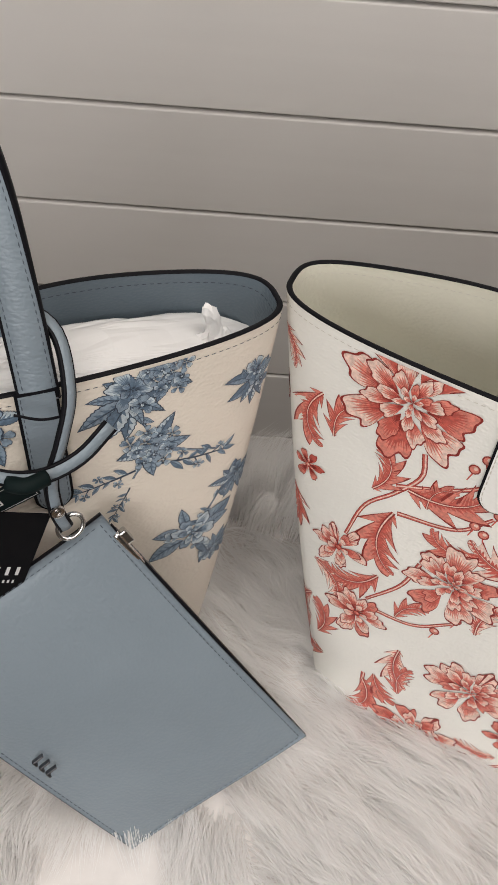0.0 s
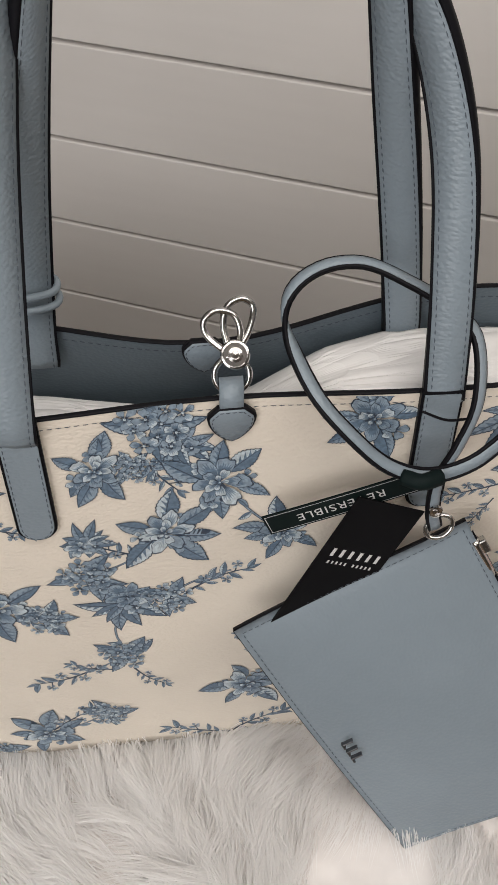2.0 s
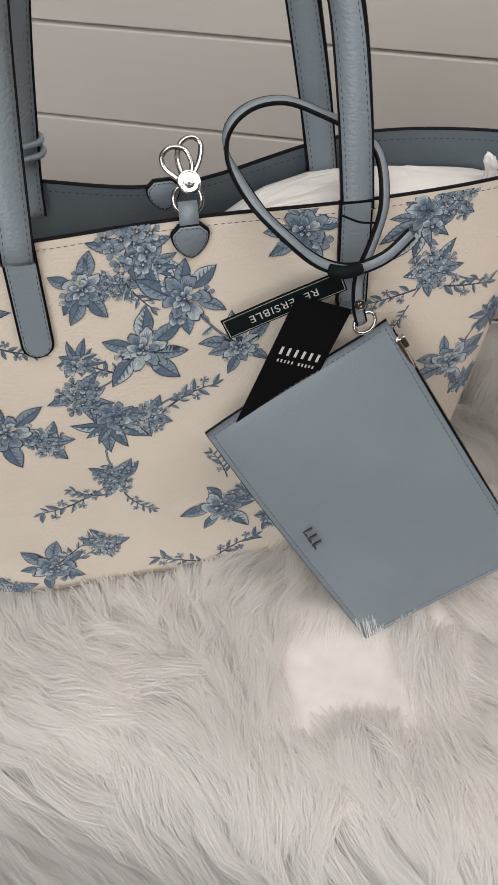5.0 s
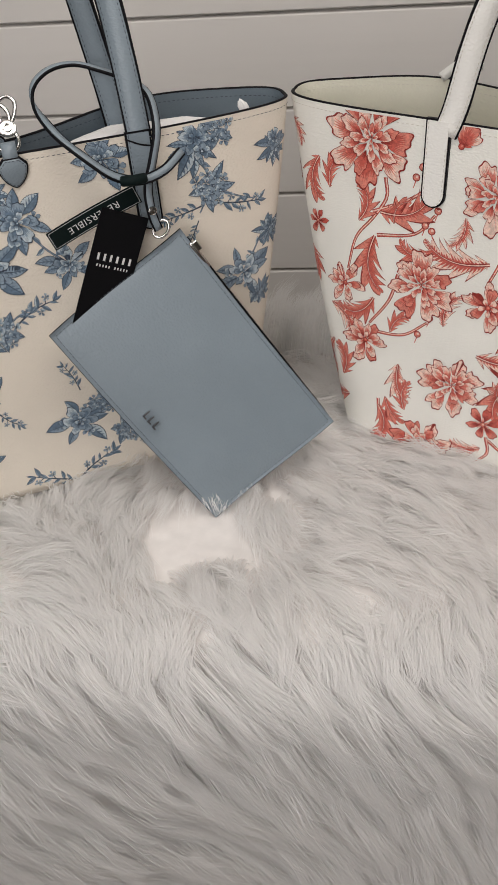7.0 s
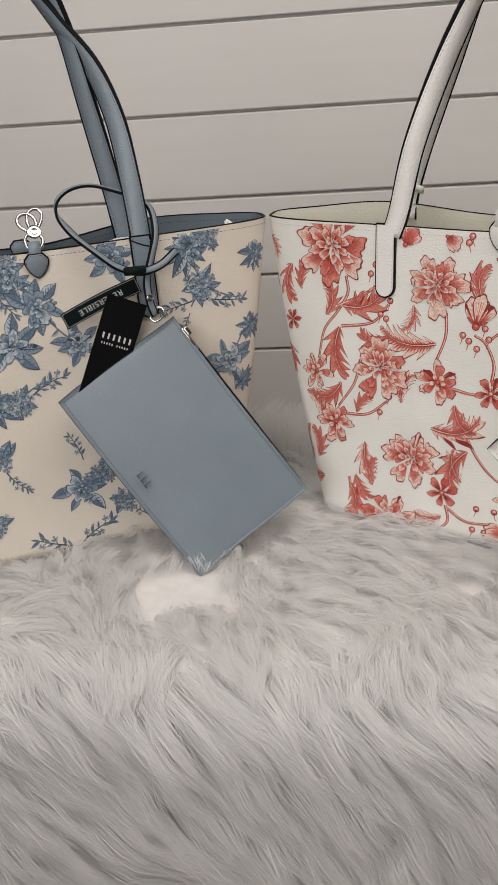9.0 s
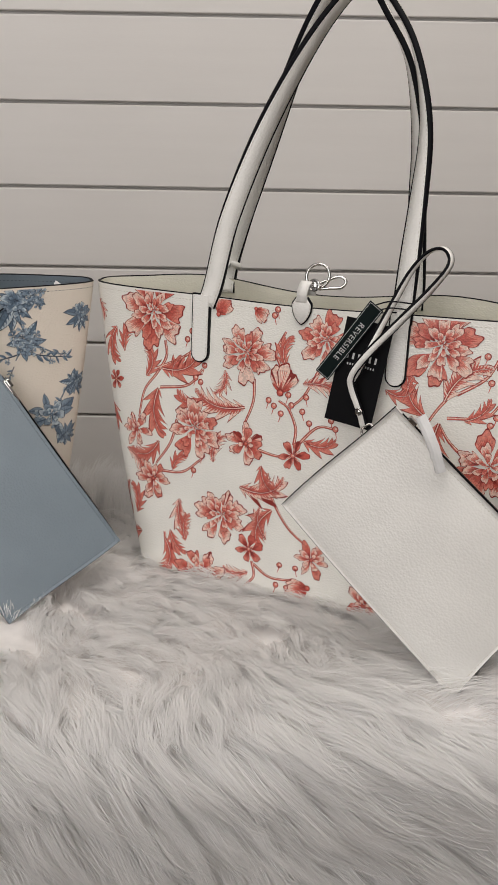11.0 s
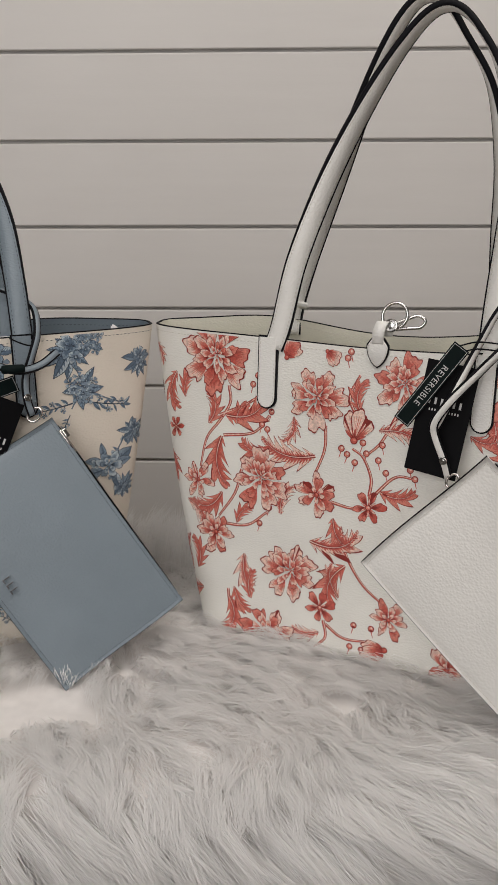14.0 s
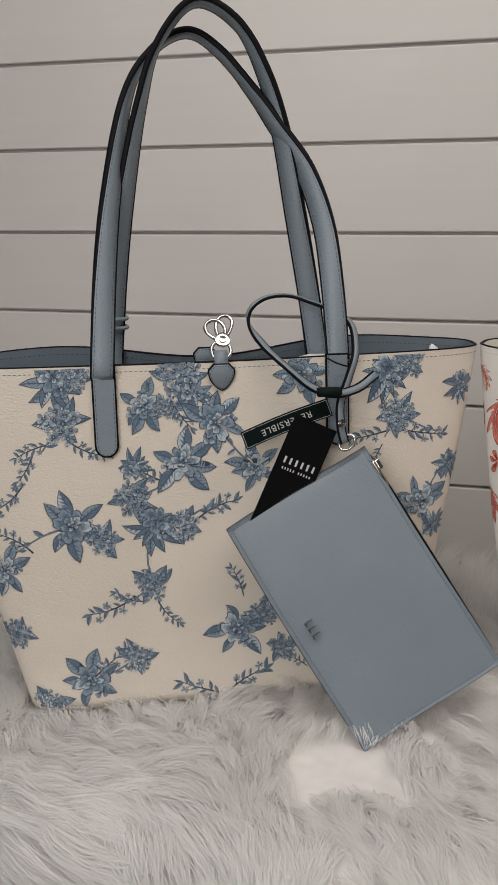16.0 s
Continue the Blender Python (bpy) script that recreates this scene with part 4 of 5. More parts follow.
# ---------------------------------------------------------------- the red floral bag
red_shape = Tote(0.182, 0.2505, 0.309, 0.062, 0.040, 0.060, 0.040, 0.0, 0.004, 0.008)
red_bag, rp = tote_bag("floral_tote_bag", RED_AT, -24, red_shape, IVORY, LININGW, THREADW, [RED_D, RED_M, RED_L, RED_P], -0.12,
                       "ivory leather tote with coral red floral print and white handles", ("ivory pebbled leather printed with coral flowers", "smooth cream lining"))
rng = random.Random(11)
RED_STEMS = [
    [(-.147, .258), (-.145, .241), (-.157, .221), (-.172, .201), (-.179, .17)], [(-.157, .227), (-.126, .242), (-.111, .255), (-.115, .27)],
    [(-.152, .207), (-.118, .214), (-.101, .233)], [(-.042, .23), (-.042, .206), (-.052, .178)], [(-.13, .175), (-.137, .149), (-.155, .122)],
    [(-.153, .115), (-.122, .118), (-.1, .135)], [(-.033, .156), (-.014, .153), (-.002, .155)], [(.005, .167), (.006, .185), (-.003, .204), (-.014, .211)]]
RED_STEMS_MORE = [
    [(.009, .168), (.029, .189), (.048, .19)], [(-.011, .241), (-.019, .26), (-.01, .281)], [(-.035, .033), (-.032, .016), (-.043, .003)],
    [(-.033, .03), (-.013, .019), (.015, .021)], [(-.142, .045), (-.14, .028), (-.132, .003)], [(-.022, .133), (-.015, .106), (.004, .078), (.029, .06)],
    [(.162, .255), (.161, .244), (.145, .221), (.134, .2)], [(.163, .239), (.188, .257), (.199, .279), (.207, .288)],
    [(.156, .216), (.19, .22), (.204, .235)], [(.173, .182), (.159, .195), (.149, .21)], [(.029, .251), (.014, .221), (.002, .208)]]
for pts in RED_STEMS + RED_STEMS_MORE:
    stem(rp, pts, 0.0034)
    rp.done("printed_stem", 0.00035)
for x, z, L, d in ((-.17, .217, .027, 100), (-.15, .228, .040, 35), (-.154, .206, .040, -75), (-.051, .199, .043, 165), (-.137, .22, .020, 50), (-.008, .247, .024, 70),
                   (.011, .231, .030, -15), (.015, .173, .027, 15), (-.152, .148, .032, 195), (-.053, .113, .041, 25), (-.015, .094, .036, -100), (-.03, .14, .028, -45)):
    acanthus(rp, x, z, L, d, rng)
    rp.done("printed_leaf")
for x, z, L, d in ((-.196, .132, .028, -60), (-.134, .118, .020, 40), (-.124, .087, .030, -70), (-.142, .038, .033, -105), (-.135, .049, .023, -45), (-.039, .02, .022, 175),
                   (-.193, .094, .027, -80), (-.212, .265, .032, -75), (-.174, .039, .033, 160), (.152, .232, .040, 35), (.137, .214, .032, 110), (.149, .21, .041, -70),
                   (.172, .215, .024, 50), (.095, .236, .022, 10), (.219, .21, .025, 65), (-.182, .059, .027, 110), (.127, .012, .022, 20), (-.25, .29, .02, -60), (-.1, .2, .026, 160), (-.085, .135, .026, 60), (-.02, .06, .026, 100), (-.205, .03, .024, 60), (-.115, .04, .024, 80), (-.075, .235, .022, -120), (.05, .235, .026, -60), (.11, .26, .024, -90), (.225, .26, .022, -90), (.21, .13, .026, -80), (-.225, .18, .026, -90), (-.2, .24, .024, 60)):
    acanthus(rp, x, z, L, d, rng)
    rp.done("printed_leaf")
for x, z, r in ((-.163, .285, .0375), (-.053, .255, .0285), (-.109, .168, .029), (-.073, .077, .0275), (-.095, .006, .027), (.032, .276, .0258), (.144, .282, .0375), (.198, .172, .030), (.240, .236, .024)):
    peony(rp, x, z, r, rng)
    rp.done("printed_peony", 0.0009)
for x, z, r in ((-.048, .161, .0235), (-.181, .156, .0205), (-.158, .104, .0235), (.032, .048, .02), (.091, .01, .021), (.27, .15, .02), (-.265, .15, .02), (-.25, .07, .018)):
    lily(rp, x, z, r, rng)
    rp.done("printed_lily", 0.0009)
for x, z, r in ((.005, .156, .0172), (-.039, .046, .0166), (-.213, .207, .012), (.15, .05, .016)):
    rosette(rp, x, z, r, rng)
    rp.done("printed_rosette", 0.0009)
for x, z, r, d in ((-.011, .23, .0156, 80), (.021, .013, .0132, 200), (.208, .297, .0156, 80), (-.081, .298, .0108, 60), (-.039, .297, .0084, -40), (.25, .31, .0096, 0), (-.25, .24, .012, 100)):
    bud(rp, x, z, r, d, rng)
    rp.done("printed_bud", 0.0009)
for x, z in ((-.115, .271), (-.12, .262), (-.111, .258), (-.099, .237), (-.109, .223), (-.103, .219), (-.023, .296), (-.02, .302), (-.098, .14), (-.108, .122), (-.004, .218), (0.0, .208), (.012, .203),
             (.015, .218), (-.011, .198), (.048, .19), (.043, .198), (.02, .192), (-.019, .205), (-.025, .21), (.015, .035), (-.003, .035), (.006, .011), (-.006, .012), (.187, .277), (.184, .265),
             (.199, .267), (.193, .253), (.203, .276), (.204, .236), (.201, .221), (.196, .213)):
    dot(rp, x, z, 0.0034, (0, 2, 3))
    rp.line([(x, z - 0.002), (x - 0.002 * rng.choice([-1, 1]), z - 0.009)], 0.0010, 0.0006, 1)
    rp.done("printed_berry")

hanging_handle(red_shape, red_bag, None, [(-.099, .300), (-.092, .322), (-.079, .383), (-.052, .456), (-.02, .520), (.011, .568), (.037, .592), (.061, .588), (.087, .555), (.103, .513), (.111, .467), (.110, .410), (.107, .349), (.105, .300)],
               -0.040, -0.012, MILK, THREADW, 5.0, "white leather shoulder handle with black edges")
hanging_handle(red_shape, red_bag, None, [(-.114, .30), (-.112, .326), (-.095, .376), (-.063, .456), (-.035, .524), (-.009, .577), (.014, .604), (.037, .600), (.061, .567), (.081, .528), (.092, .467), (.094, .405), (.096, .33), (.096, .30)],
               0.040, 0.012, MILK, THREADW, 5.0, "white leather shoulder handle with black edges")
for u in (-0.104, 0.104):
    handle_foot(red_shape, red_bag, u, 0.311, 0.240, 0.0205, MILK, THREADW, 0.0)
spade_tab(red_bag, 0.006, red_shape.front(0.006, .3)[0].y - 0.0012, 0.3035, 0.0215, 0.028, MILK, THREADW, 0, "white spade-shaped leather tab")
neck(red_bag, [(0.006, -0.044, 0.312), (0.007, -0.046, 0.322), (0.009, -0.042, 0.331), (0.011, -0.036, 0.328), (0.011, -0.034, 0.318)], 0.0105, MILK)
tube("clasp_ring", circle((0.018, -0.034, 0.337), 0.0115, (1, 0.1, 0.15), (-0.1, 0.2, 1)), 0.0016, CHROME, red_bag, 50, True, "nickel ring")
tube("clasp_hook", [(0.016, -0.036, 0.328), (0.026, -0.030, 0.333), (0.037, -0.026, 0.337), (0.044, -0.026, 0.333), (0.040, -0.028, 0.327), (0.030, -0.032, 0.326), (0.020, -0.036, 0.325)], 0.0016, CHROME, red_bag, 40, False, "nickel snap hook")
disc("clasp_rivet", (0.017, -0.040, 0.329), (0, -1, 0.2), 0.0062, 0.003, CHROME, red_bag, "nickel rivet")
neck(red_bag, [(-0.130, 0.034, 0.318), (-0.112, 0.034, 0.331), (-0.096, 0.036, 0.329)], 0.008, MILK)

# ---------------------------------------------------------------- the blue floral bag
blue_shape = Tote(0.178, 0.245, 0.311, 0.055, 0.034, 0.060, 0.044, 0.5, 0.006, 0.005)
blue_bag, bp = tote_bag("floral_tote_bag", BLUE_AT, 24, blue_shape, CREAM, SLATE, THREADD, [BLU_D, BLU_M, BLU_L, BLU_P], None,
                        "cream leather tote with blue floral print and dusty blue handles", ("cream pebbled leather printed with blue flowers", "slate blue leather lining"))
rng = random.Random(23)
for x, z, L, d in ((-.078, .105, .037, 200), (-.068, .099, .025, 160), (-.058, .098, .025, -50), (-.023, .169, .035, 25), (-.142, .246, .028, 200), (-.128, .248, .030, -25), (-.157, .242, .030, 240), (.153, .242, .03, 190),
                   (.165, .242, .035, -10), (.001, .003, .037, 160), (.001, .003, .037, 30), (.019, .097, .025, 110), (-.041, .285, .032, -60), (-.118, .03, .032, 40), (-.044, .205, .032, 150), (-.168, .212, .032, 220),
                   (.148, .23, .02, 240), (.077, .023, .022, 150), (-.164, .15, .032, 150), (.12, .12, .03, 60), (-.22, .24, .03, 250)):
    twig(bp, x, z, L, d, rng)
    bp.done("printed_twig", 0.00035)
BLUE_STEMS = [
    [(-.031, .298), (-.022, .278), (-.001, .256)], [(-.063, .274), (-.05, .279), (-.03, .268)], [(-.031, .223), (-.052, .203), (-.076, .194)], [(-.076, .194), (-.062, .182), (-.058, .166), (-.066, .14), (-.063, .115), (-.082, .1)],
    [(-.129, .173), (-.117, .159), (-.105, .159)], [(-.129, .173), (-.155, .165), (-.18, .15)], [(.151, .292), (.158, .275), (.162, .257), (.15, .236)], [(-.138, .297), (-.13, .28), (-.134, .263), (-.15, .24)]]
BLUE_STEMS_MORE = [
    [(-.121, .027), (-.1, .034), (-.079, .046)], [(.013, .066), (.028, .071), (.039, .081)], [(-.033, .167), (-.02, .178), (.004, .186)], [(.033, .215), (.016, .232), (-.001, .256)], [(.184, .174), (.196, .19), (.206, .205)], [(.162, .257), (.185, .244), (.2, .238)]]
for pts in BLUE_STEMS + BLUE_STEMS_MORE:
    path = [(p.x, p.y) for p in smooth_path([(p[0], p[1], 0) for p in pts], 14)]
    bp.line(path, 0.0019, 0.0012, 0)
    bp.layer = 1
    bp.line(path, 0.0009, 0.0005, 2)
    bp.layer = 2
    for q in (3, 6, 9, 12):
        leaf(bp, path[q][0], path[q][1], rng.uniform(0.007, 0.012), rng.uniform(0, 360), rng, 0.42)
    bp.done("printed_stem", 0.0003)
for x, z, r, d in ((-.058, .166, .023, 250), (-.138, .297, .024, 260), (.151, .292, .024, 250), (-.019, .284, .016, 300), (-.073, .222, .0145, 30), (.225, .278, .016, 250), (.215, .205, .016, 250), (.2, .15, .0145, 20), (.215, .09, .015, 80), (-.225, .18, .018, 200), (.262, .272, .017, 240), (.268, .215, .016, 70), (.252, .165, .018, 200), (.240, .105, .016, 250), (-.262, .27, .018, 300), (-.262, .21, .017, 80), (-.25, .06, .018, 100)):
    spray(bp, x, z, r, d, rng)
    bp.done("printed_spray")
for x, z, r in ((-.031, .298, .019), (-.076, .194, .016), (-.063, .115, .015), (-.134, .263, .017), (.162, .257, .016), (-.105, .159, .014), (-.079, .046, .014), (-.033, .167, .014), (.039, .081, .013), (-.158, .006, .015),
                (.173, .303, .014), (-.12, .302, .012), (-.046, .273, .010), (-.185, .075, .014), (.055, .045, .013), (-.215, .11, .013)):
    cluster(bp, x, z, r, rng)
    bp.done("printed_hydrangea", 0.0007)
for x, z, r, d in ((-.001, .256, .024, 20), (-.031, .223, .023, 75), (-.129, .173, .023, 10), (-.121, .027, .023, 120), (.013, .066, .023, 40), (.184, .174, .022, 20), (.076, .295, .022, 100), (-.063, .274, .018, 200), (.033, .215, .019, 250), (-.190, .135, .019, 300)):
    big_bloom(bp, x, z, r, d, rng)
    bp.done("printed_flower", 0.0008)

hanging_handle(blue_shape, blue_bag, None, [(-.096, .300), (-0.095, -0.033, 0.315), (-0.09, -0.01, 0.378), (-0.081, 0.015, 0.446), (-0.064, 0.043, 0.525), (-0.041, 0.057, 0.565), (-0.008, 0.064, 0.583), (0.02, 0.058, 0.567), (0.048, 0.046, 0.532), (0.066, 0.035, 0.504), (0.089, 0.022, 0.467), (0.103, 0.005, 0.419), (0.107, -0.015, 0.363), (0.108, -0.034, 0.306)],
               -0.034, -0.022, SKY, THREADB, 2.4, "dusty blue leather shoulder handle with black edges", 2.2)
hanging_handle(blue_shape, blue_bag, None, [(-.088, .290), (-0.086, 0.03, 0.323), (-0.077, 0.032, 0.398), (-0.064, 0.033, 0.469), (-0.051, 0.034, 0.524), (-0.035, 0.035, 0.569), (-0.003, 0.036, 0.603), (0.033, 0.036, 0.587), (0.056, 0.035, 0.547), (0.071, 0.034, 0.496), (0.083, 0.032, 0.428), (0.093, 0.031, 0.368), (0.101, 0.03, 0.31), (.103, .290)],
               0.030, 0.032, SKY, THREADB, 1.8, "dusty blue leather shoulder handle with black edges", 2.2)
for u in (-0.0955, 0.107):
    handle_foot(blue_shape, blue_bag, u, 0.313, 0.232, 0.0205, SKY, THREADB, 0.0)
spade_tab(blue_bag, 0.006, blue_shape.front(0.006, .296)[0].y - 0.0012, 0.2955, 0.0240, 0.0245, SKY, THREADD, 0, "dusty blue spade-shaped leather tab")
neck(blue_bag, [(0.006, -0.026, 0.300), (0.006, -0.0265, 0.311), (0.0065, -0.021, 0.3165), (0.007, -0.014, 0.313), (0.007, -0.012, 0.304)], 0.0115, SKY)
tube("clasp_ring", circle((0.0075, -0.0145, 0.3165), 0.0085, (1, 0, 0), (0, 0.6, 1)), 0.0016, CHROME, blue_bag, 40, True, "nickel ring")
disc("clasp_rivet", (0.0095, -0.009, 0.324), (0.0, -1, 0.9), 0.0072, 0.0035, CHROME, blue_bag, "nickel rivet with stepped rings")
tube("clasp_hook", [(0.004, -0.006, 0.325), (-0.003, -0.001, 0.330), (-0.004, 0.003, 0.336), (0.002, 0.005, 0.340), (0.010, 0.004, 0.338), (0.013, 0.000, 0.332), (0.012, -0.005, 0.326)], 0.0017, CHROME, blue_bag, 40, False, "nickel snap hook")
tube("clasp_hook", [(0.007, -0.006, 0.325), (0.005, 0.002, 0.334), (0.008, 0.007, 0.341), (0.015, 0.009, 0.343), (0.020, 0.007, 0.339), (0.018, 0.001, 0.332), (0.013, -0.005, 0.326)], 0.0017, CHROME, blue_bag, 40, False, "nickel snap hook")
spade_tab(blue_bag, -0.004, 0.014, 0.304, 0.022, 0.022, SKY, THREADD, 0, "dusty blue spade-shaped leather tab")
for z in (0.333, 0.341):
    tube("handle_keeper", [(-0.0995, 0.024, z), (-0.0995, 0.036, z), (-0.088, 0.040, z), (-0.074, 0.036, z), (-0.0735, 0.026, z), (-0.086, 0.022, z), (-0.0995, 0.024, z)], 0.0019, SKY, blue_bag, 30, True)

# crumpled tissue in the blue bag
tv, tf, NT, NR = [], [], 90, 14
for j in range(NR + 1):
    for i in range(NT):
        th = 2 * math.pi * i / NT
        e = blue_shape.at(th, 0.96, 0.0052)
        k = j / NR
        x, y = e.x * k, e.y * k
        z = 0.281 + 0.012 * (1 - k ** 3) + 0.018 * math.exp(-((x - 0.13) / 0.10) ** 2) * (1 - 0.5 * k ** 2) - 0.012 * math.exp(-((x + 0.02) / 0.07) ** 2) - (0.012 if x < 0 else 0.012 * max(0.0, 1 - x / 0.06))
        z += 0.006 * abs(noise.noise(Vector((x * 22, y * 22, 2.0)))) + 0.003 * abs(noise.noise(Vector((x * 60, y * 60, 7.0)))) - 0.004
        tv.append((x, y, z))
for j in range(NR):
    for i in range(NT):
        a = (i + 1) % NT
        tf.append((j * NT + i, j * NT + a, (j + 1) * NT + a, (j + 1) * NT + i))
tissue = mesh_part("tissue_paper", tv, tf, TISSUE, smooth=False)
tissue.matrix_world = blue_bag.matrix_world.copy()
tagged(tissue, "crumpled white tissue paper stuffed inside the blue tote", "tissue paper")
bv, bf = [], []
for j in range(10):
    for i in range(14):
        a = 2 * math.pi * i / 14
        r = 0.013 + 0.006 * math.sin(j * 0.9) + 0.005 * noise.noise(Vector((math.cos(a) * 2, math.sin(a) * 2, j * 0.5)))
        r *= 1.15 - 0.95 * (j / 9) ** 1.3
        bv.append((0.212 + r * 0.8 * math.cos(a) - 0.006 * (j / 9) ** 2, 0.004 + r * 0.55 * math.sin(a), 0.276 + 0.0036 * j + 0.005 * noise.noise(Vector((math.cos(a) * 3, math.sin(a) * 3, j * 0.7)))))
for j in range(9):
    for i in range(14):
        k = (i + 1) % 14
        bf.append((j * 14 + i, j * 14 + k, (j + 1) * 14 + k, (j + 1) * 14 + i))
bf.append(tuple(9 * 14 + i for i in range(14)))
wad = mesh_part("tissue_wad", bv, bf, TISSUE, smooth=False)
wad.matrix_world = blue_bag.matrix_world.copy()
tagged(wad, "small upright wad of white tissue in the bag's corner", "tissue paper")

# ---------------------------------------------------------------- pouches, wrist loops and tags
BT, BL, BR = Vector((-0.090, -0.641, 0.234)), Vector((-0.198, -0.707, 0.172)), Vector((0.036, -0.676, 0.059))
blue_pouch = pouch("wristlet_pouch", BT, BL, BR, SKY, THREADB, "dusty blue pebbled leather pouch leaning on the cream tote", sag=(0.0, 0.012, -0.008))
RT, RL, RR = Vector((0.298, -0.784, 0.243)), Vector((0.204, -0.764, 0.139)), Vector((0.455, -0.815, 0.093))
red_pouch = pouch("wristlet_pouch", RT, RL, RR, MILK, THREADW, "white pebbled leather pouch leaning on the red floral tote", sag=(0.0, -0.045, -0.006))


def in_bag(bag, u, y, z):
    return bag.matrix_world @ Vector((u, y, z))


def wrist_loop(name, bag, pts, widths, mat, thread, label):
    """A thin leather wrist strap with painted edges."""
    loop = new(name)
    tagged(loop, label, "wrist strap")
    world_pts = [in_bag(bag, *p) for p in pts]
    rot = bag.matrix_world.to_3x3()
    strap("strap", world_pts, [rot @ Vector(w) for w in widths], None, mat, EDGE, thread, loop, w=0.0068, th=0.0026, n=90, sewn=False)
    return loop


bl = wrist_loop("wrist_loop", blue_bag, [(.137, -.050, .297), (.119, -.057, .287), (.098, -.060, .284), (.078, -.058, .291), (.060, -.050, .306), (.044, -.034, .321), (.034, -.006, .337), (.037, .004, .350), (.052, .010, .358), (.072, .010, .359), (.092, .002, .353), (.110, -.010, .346), (.122, -.022, .336), (.121, -.042, .316), (.113, -.052, .296), (.105, -.056, .275), (.1045, -.060, .255), (.108, -.060, .240)],
                [(0, .6, 1)] * 4 + [(0, 1, .5)] * 3 + [(0, 1, .2)] * 4 + [(.3, 1, 0)] + [(.8, .7, 0)] + [(1, .2, 0)] * 5, SKY, THREADB, "thin dusty blue wrist strap looped round the handle")
tube("toggle", [in_bag(blue_bag, .084, -.061, .286), in_bag(blue_bag, .092, -.066, .287), in_bag(blue_bag, .102, -.063, .286)], 0.0042, CARDG, bl, 12, False, "dark green knot")
disc("snap", in_bag(blue_bag, .1045, -.0625, .258), blue_bag.matrix_world.to_3x3() @ Vector((0, -1, 0.2)), 0.0036, 0.002, CHROME, bl, "nickel snap")
tube("ring", circle(in_bag(blue_bag, .110, -.060, .240), 0.0068, (1, 0.3, 0.2), (0, 0.5, 1)), 0.0013, CHROME, bl, 30, True, "nickel ring")
rl = wrist_loop("wrist_loop", red_bag, [(.084, -.074, .205), (.080, -.078, .222), (.072, -.080, .243), (.072, -.082, .256), (.084, -.080, .275), (.109, -.074, .305), (.136, -.064, .338), (.150, -.058, .361), (.143, -.052, .373), (.128, -.046, .369), (.114, -.048, .352), (.103, -.054, .328), (.090, -.064, .295), (.078, -.074, .264), (.070, -.078, .246)],
                [(1, .2, 0)] * 3 + [(.8, .3, -.4)] * 3 + [(.3, 1, 0)] * 3 + [(.5, .8, .2)] * 3 + [(.8, .3, .4)] * 3, MILK, THREADW, "thin white wrist strap looped round the handle")
disc("snap", in_bag(red_bag, .081, -.0815, .222), red_bag.matrix_world.to_3x3() @ Vector((0, -1, 0.1)), 0.0036, 0.002, CHROME, rl, "nickel snap")
tube("ring", circle(in_bag(red_bag, .089, -.076, .203), 0.006, (1, 0.2, 0.3), (0, 0.6, 1)), 0.0012, CHROME, rl, 30, True, "nickel ring")
for dz in (0.0, 0.006):
    tube("tag_cord", [in_bag(red_bag, .083, -.052, .312 + dz), in_bag(red_bag, .10, -.062, .318 + dz), in_bag(red_bag, .122, -.054, .316 + dz)], 0.0007, EDGE, rl, 14, False, "thin black cord")
tube("tag_cord", [in_bag(blue_bag, .094, -.044, .312), in_bag(blue_bag, .106, -.045, .306), in_bag(blue_bag, .118, -.042, .302)], 0.0007, EDGE, bl, 14, False, "thin black cord")

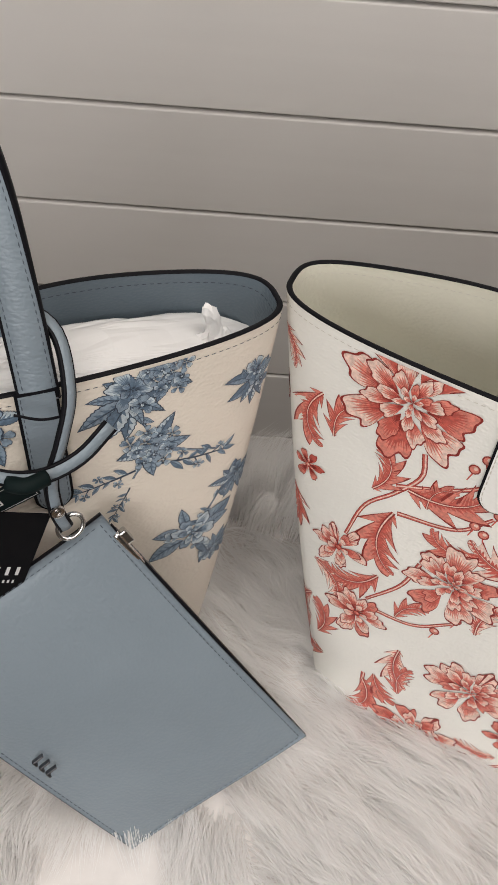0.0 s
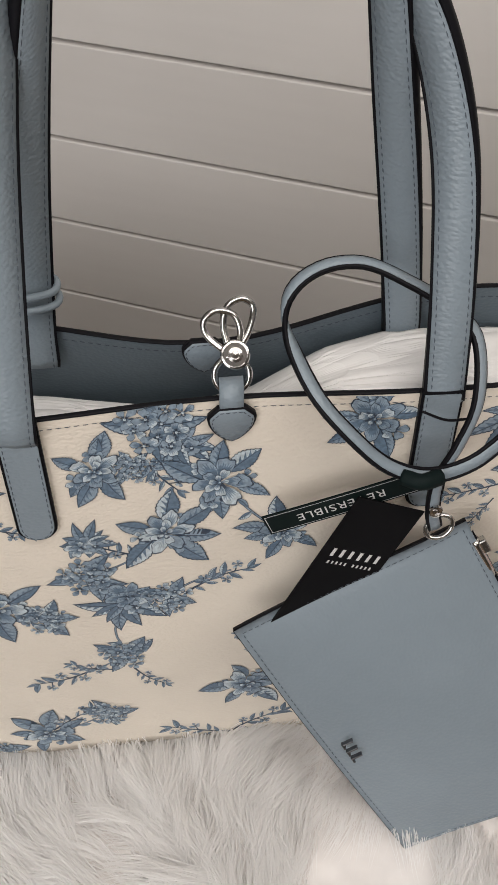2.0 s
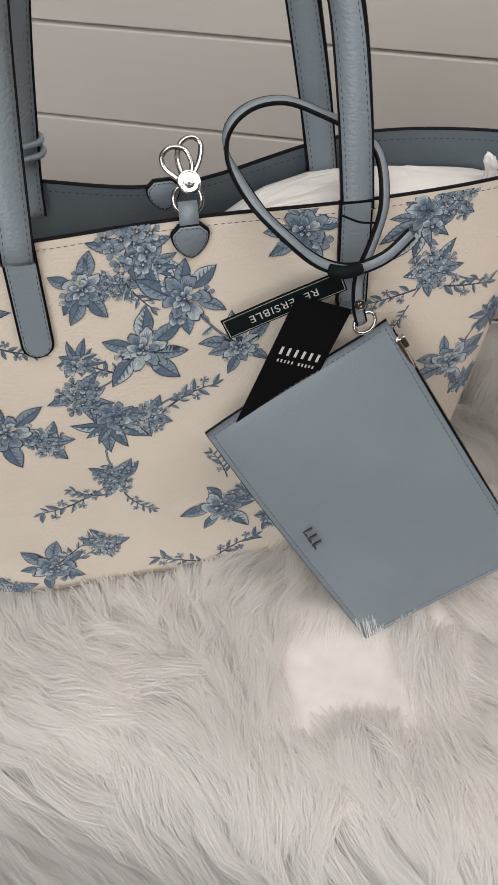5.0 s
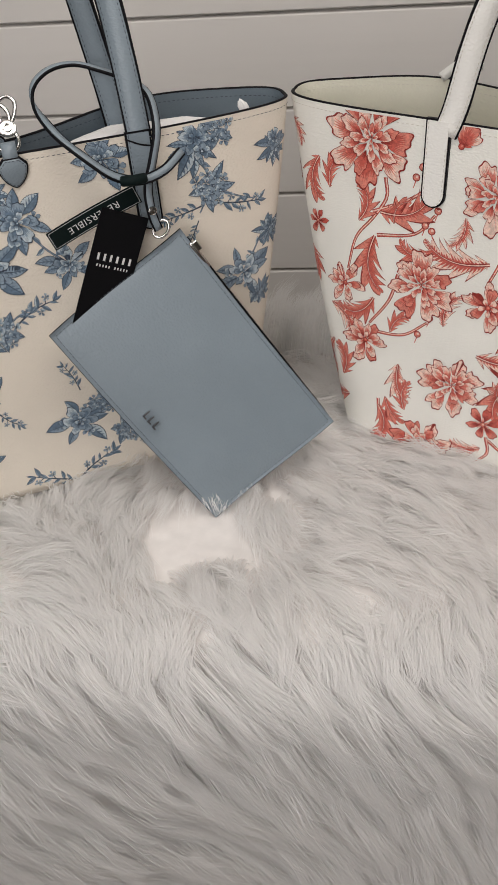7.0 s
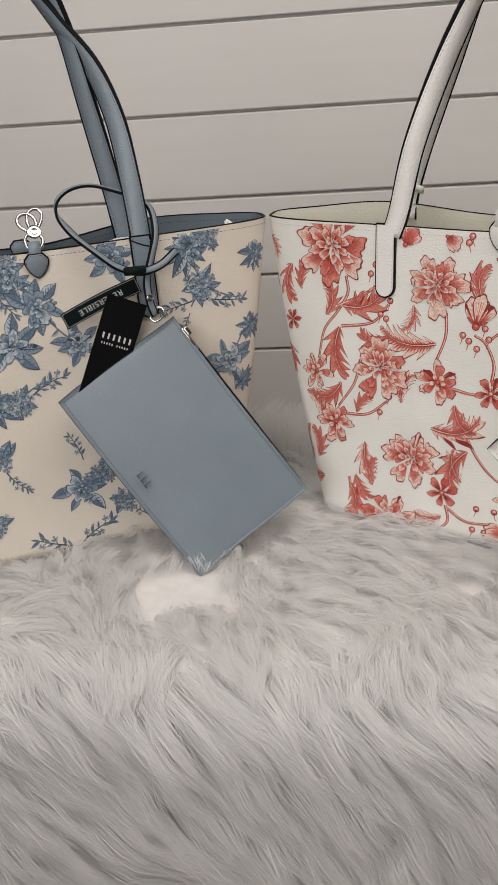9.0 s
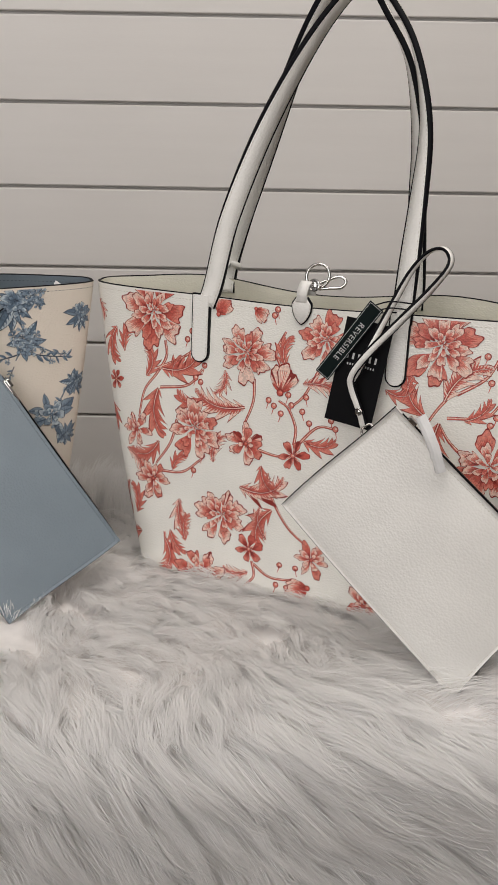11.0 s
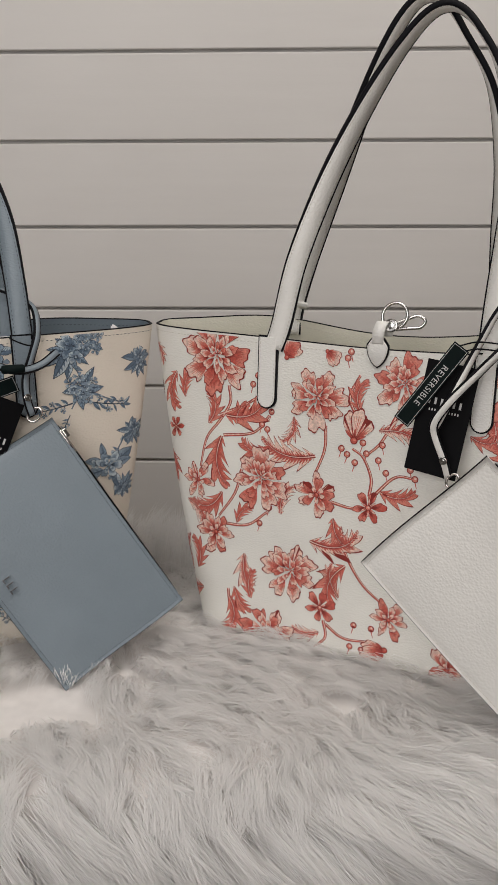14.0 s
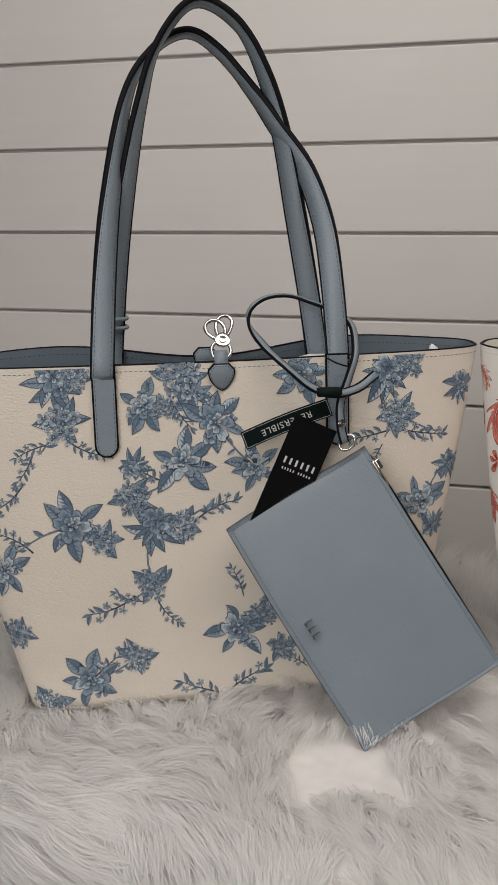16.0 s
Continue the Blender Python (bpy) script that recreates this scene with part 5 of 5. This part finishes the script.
# wrapped zip pulls
wrap = new("zip_pull_wrap")
tagged(wrap, "clear crinkled plastic wrapped round the zip pull", "plastic wrap")
wp = smooth_path([RT + Vector((0.020, -0.016, -0.004)), RT + Vector((0.030, -0.022, -0.024)), RT + Vector((0.040, -0.024, -0.052))], 12)
v, f = sweep(wp, [Vector((1, 0, 0.3))] * 12, [((0.0048 + 0.0012 * math.sin(q * 2.3)) * math.cos(q * math.pi / 5), 0.0034 * math.sin(q * math.pi / 5)) for q in range(10)])
v = [p + Vector((0.0008 * noise.noise(p * 300), 0, 0.0008 * noise.noise(p * 280))) for p in v]
mesh_part("wrap", v, f, WRAP, wrap, smooth=False)
bpull = new("zip_pull")
tagged(bpull, "nickel zip pull of the blue pouch", "zip pull")
tube("pull", [BT + Vector((0.008, -0.004, -0.012)), BT + Vector((0.018, -0.006, -0.026)), BT + Vector((0.026, -0.006, -0.040))], 0.0022, CHROME, bpull, 14)

bagx = blue_bag.matrix_world.to_3x3()
tag_card("hang_tag", in_bag(blue_bag, .0236, -.052, .236), bagx @ Vector((.0765, 0, .027)), bagx @ Vector((-.02, 0, .06)), 0.0800, 0.0165, CARDG, "dark green swing tag with a silver border", "swing tag", border=True, text="REVERSIBLE", flip=True, bow=0.002)
tag_card("hang_tag", in_bag(blue_bag, .0227, -.070, .1775), bagx @ Vector((.0346, 0, -.0167)), bagx @ Vector((.045, .014, .0875)), 0.040, 0.100, CARD, "black card swing tag with silver print", "swing tag",
         bars=[(0.006 + 0.0054 * i, 0.058, 0.0019, 0.0058) for i in range(6)] + [(0.007 + 0.0026 * i, 0.0525, 0.0011, 0.0022) for i in range(5)] + [(0.0225 + 0.0026 * i, 0.0525, 0.0011, 0.0022) for i in range(5)])
bagx = red_bag.matrix_world.to_3x3()
tag_card("hang_tag", in_bag(red_bag, .044, -.066, .244), bagx @ Vector((.050, 0.004, .072)), bagx @ Vector((-.01, 0, .009)), 0.086, 0.0155, CARDG, "dark green swing tag with a silver border", "swing tag", border=True, text="REVERSIBLE", flip=True)
tag_card("hang_tag", in_bag(red_bag, .043, -.068, .207), bagx @ Vector((.047, -.002, -.006)), bagx @ Vector((.022, .014, .094)), 0.047, 0.100, CARD, "black card swing tag with silver print", "swing tag",
         bars=[(0.008 + 0.0056 * i, 0.062, 0.0020, 0.0060) for i in range(6)] + [(0.010 + 0.0026 * i, 0.056, 0.0011, 0.0022) for i in range(11)])
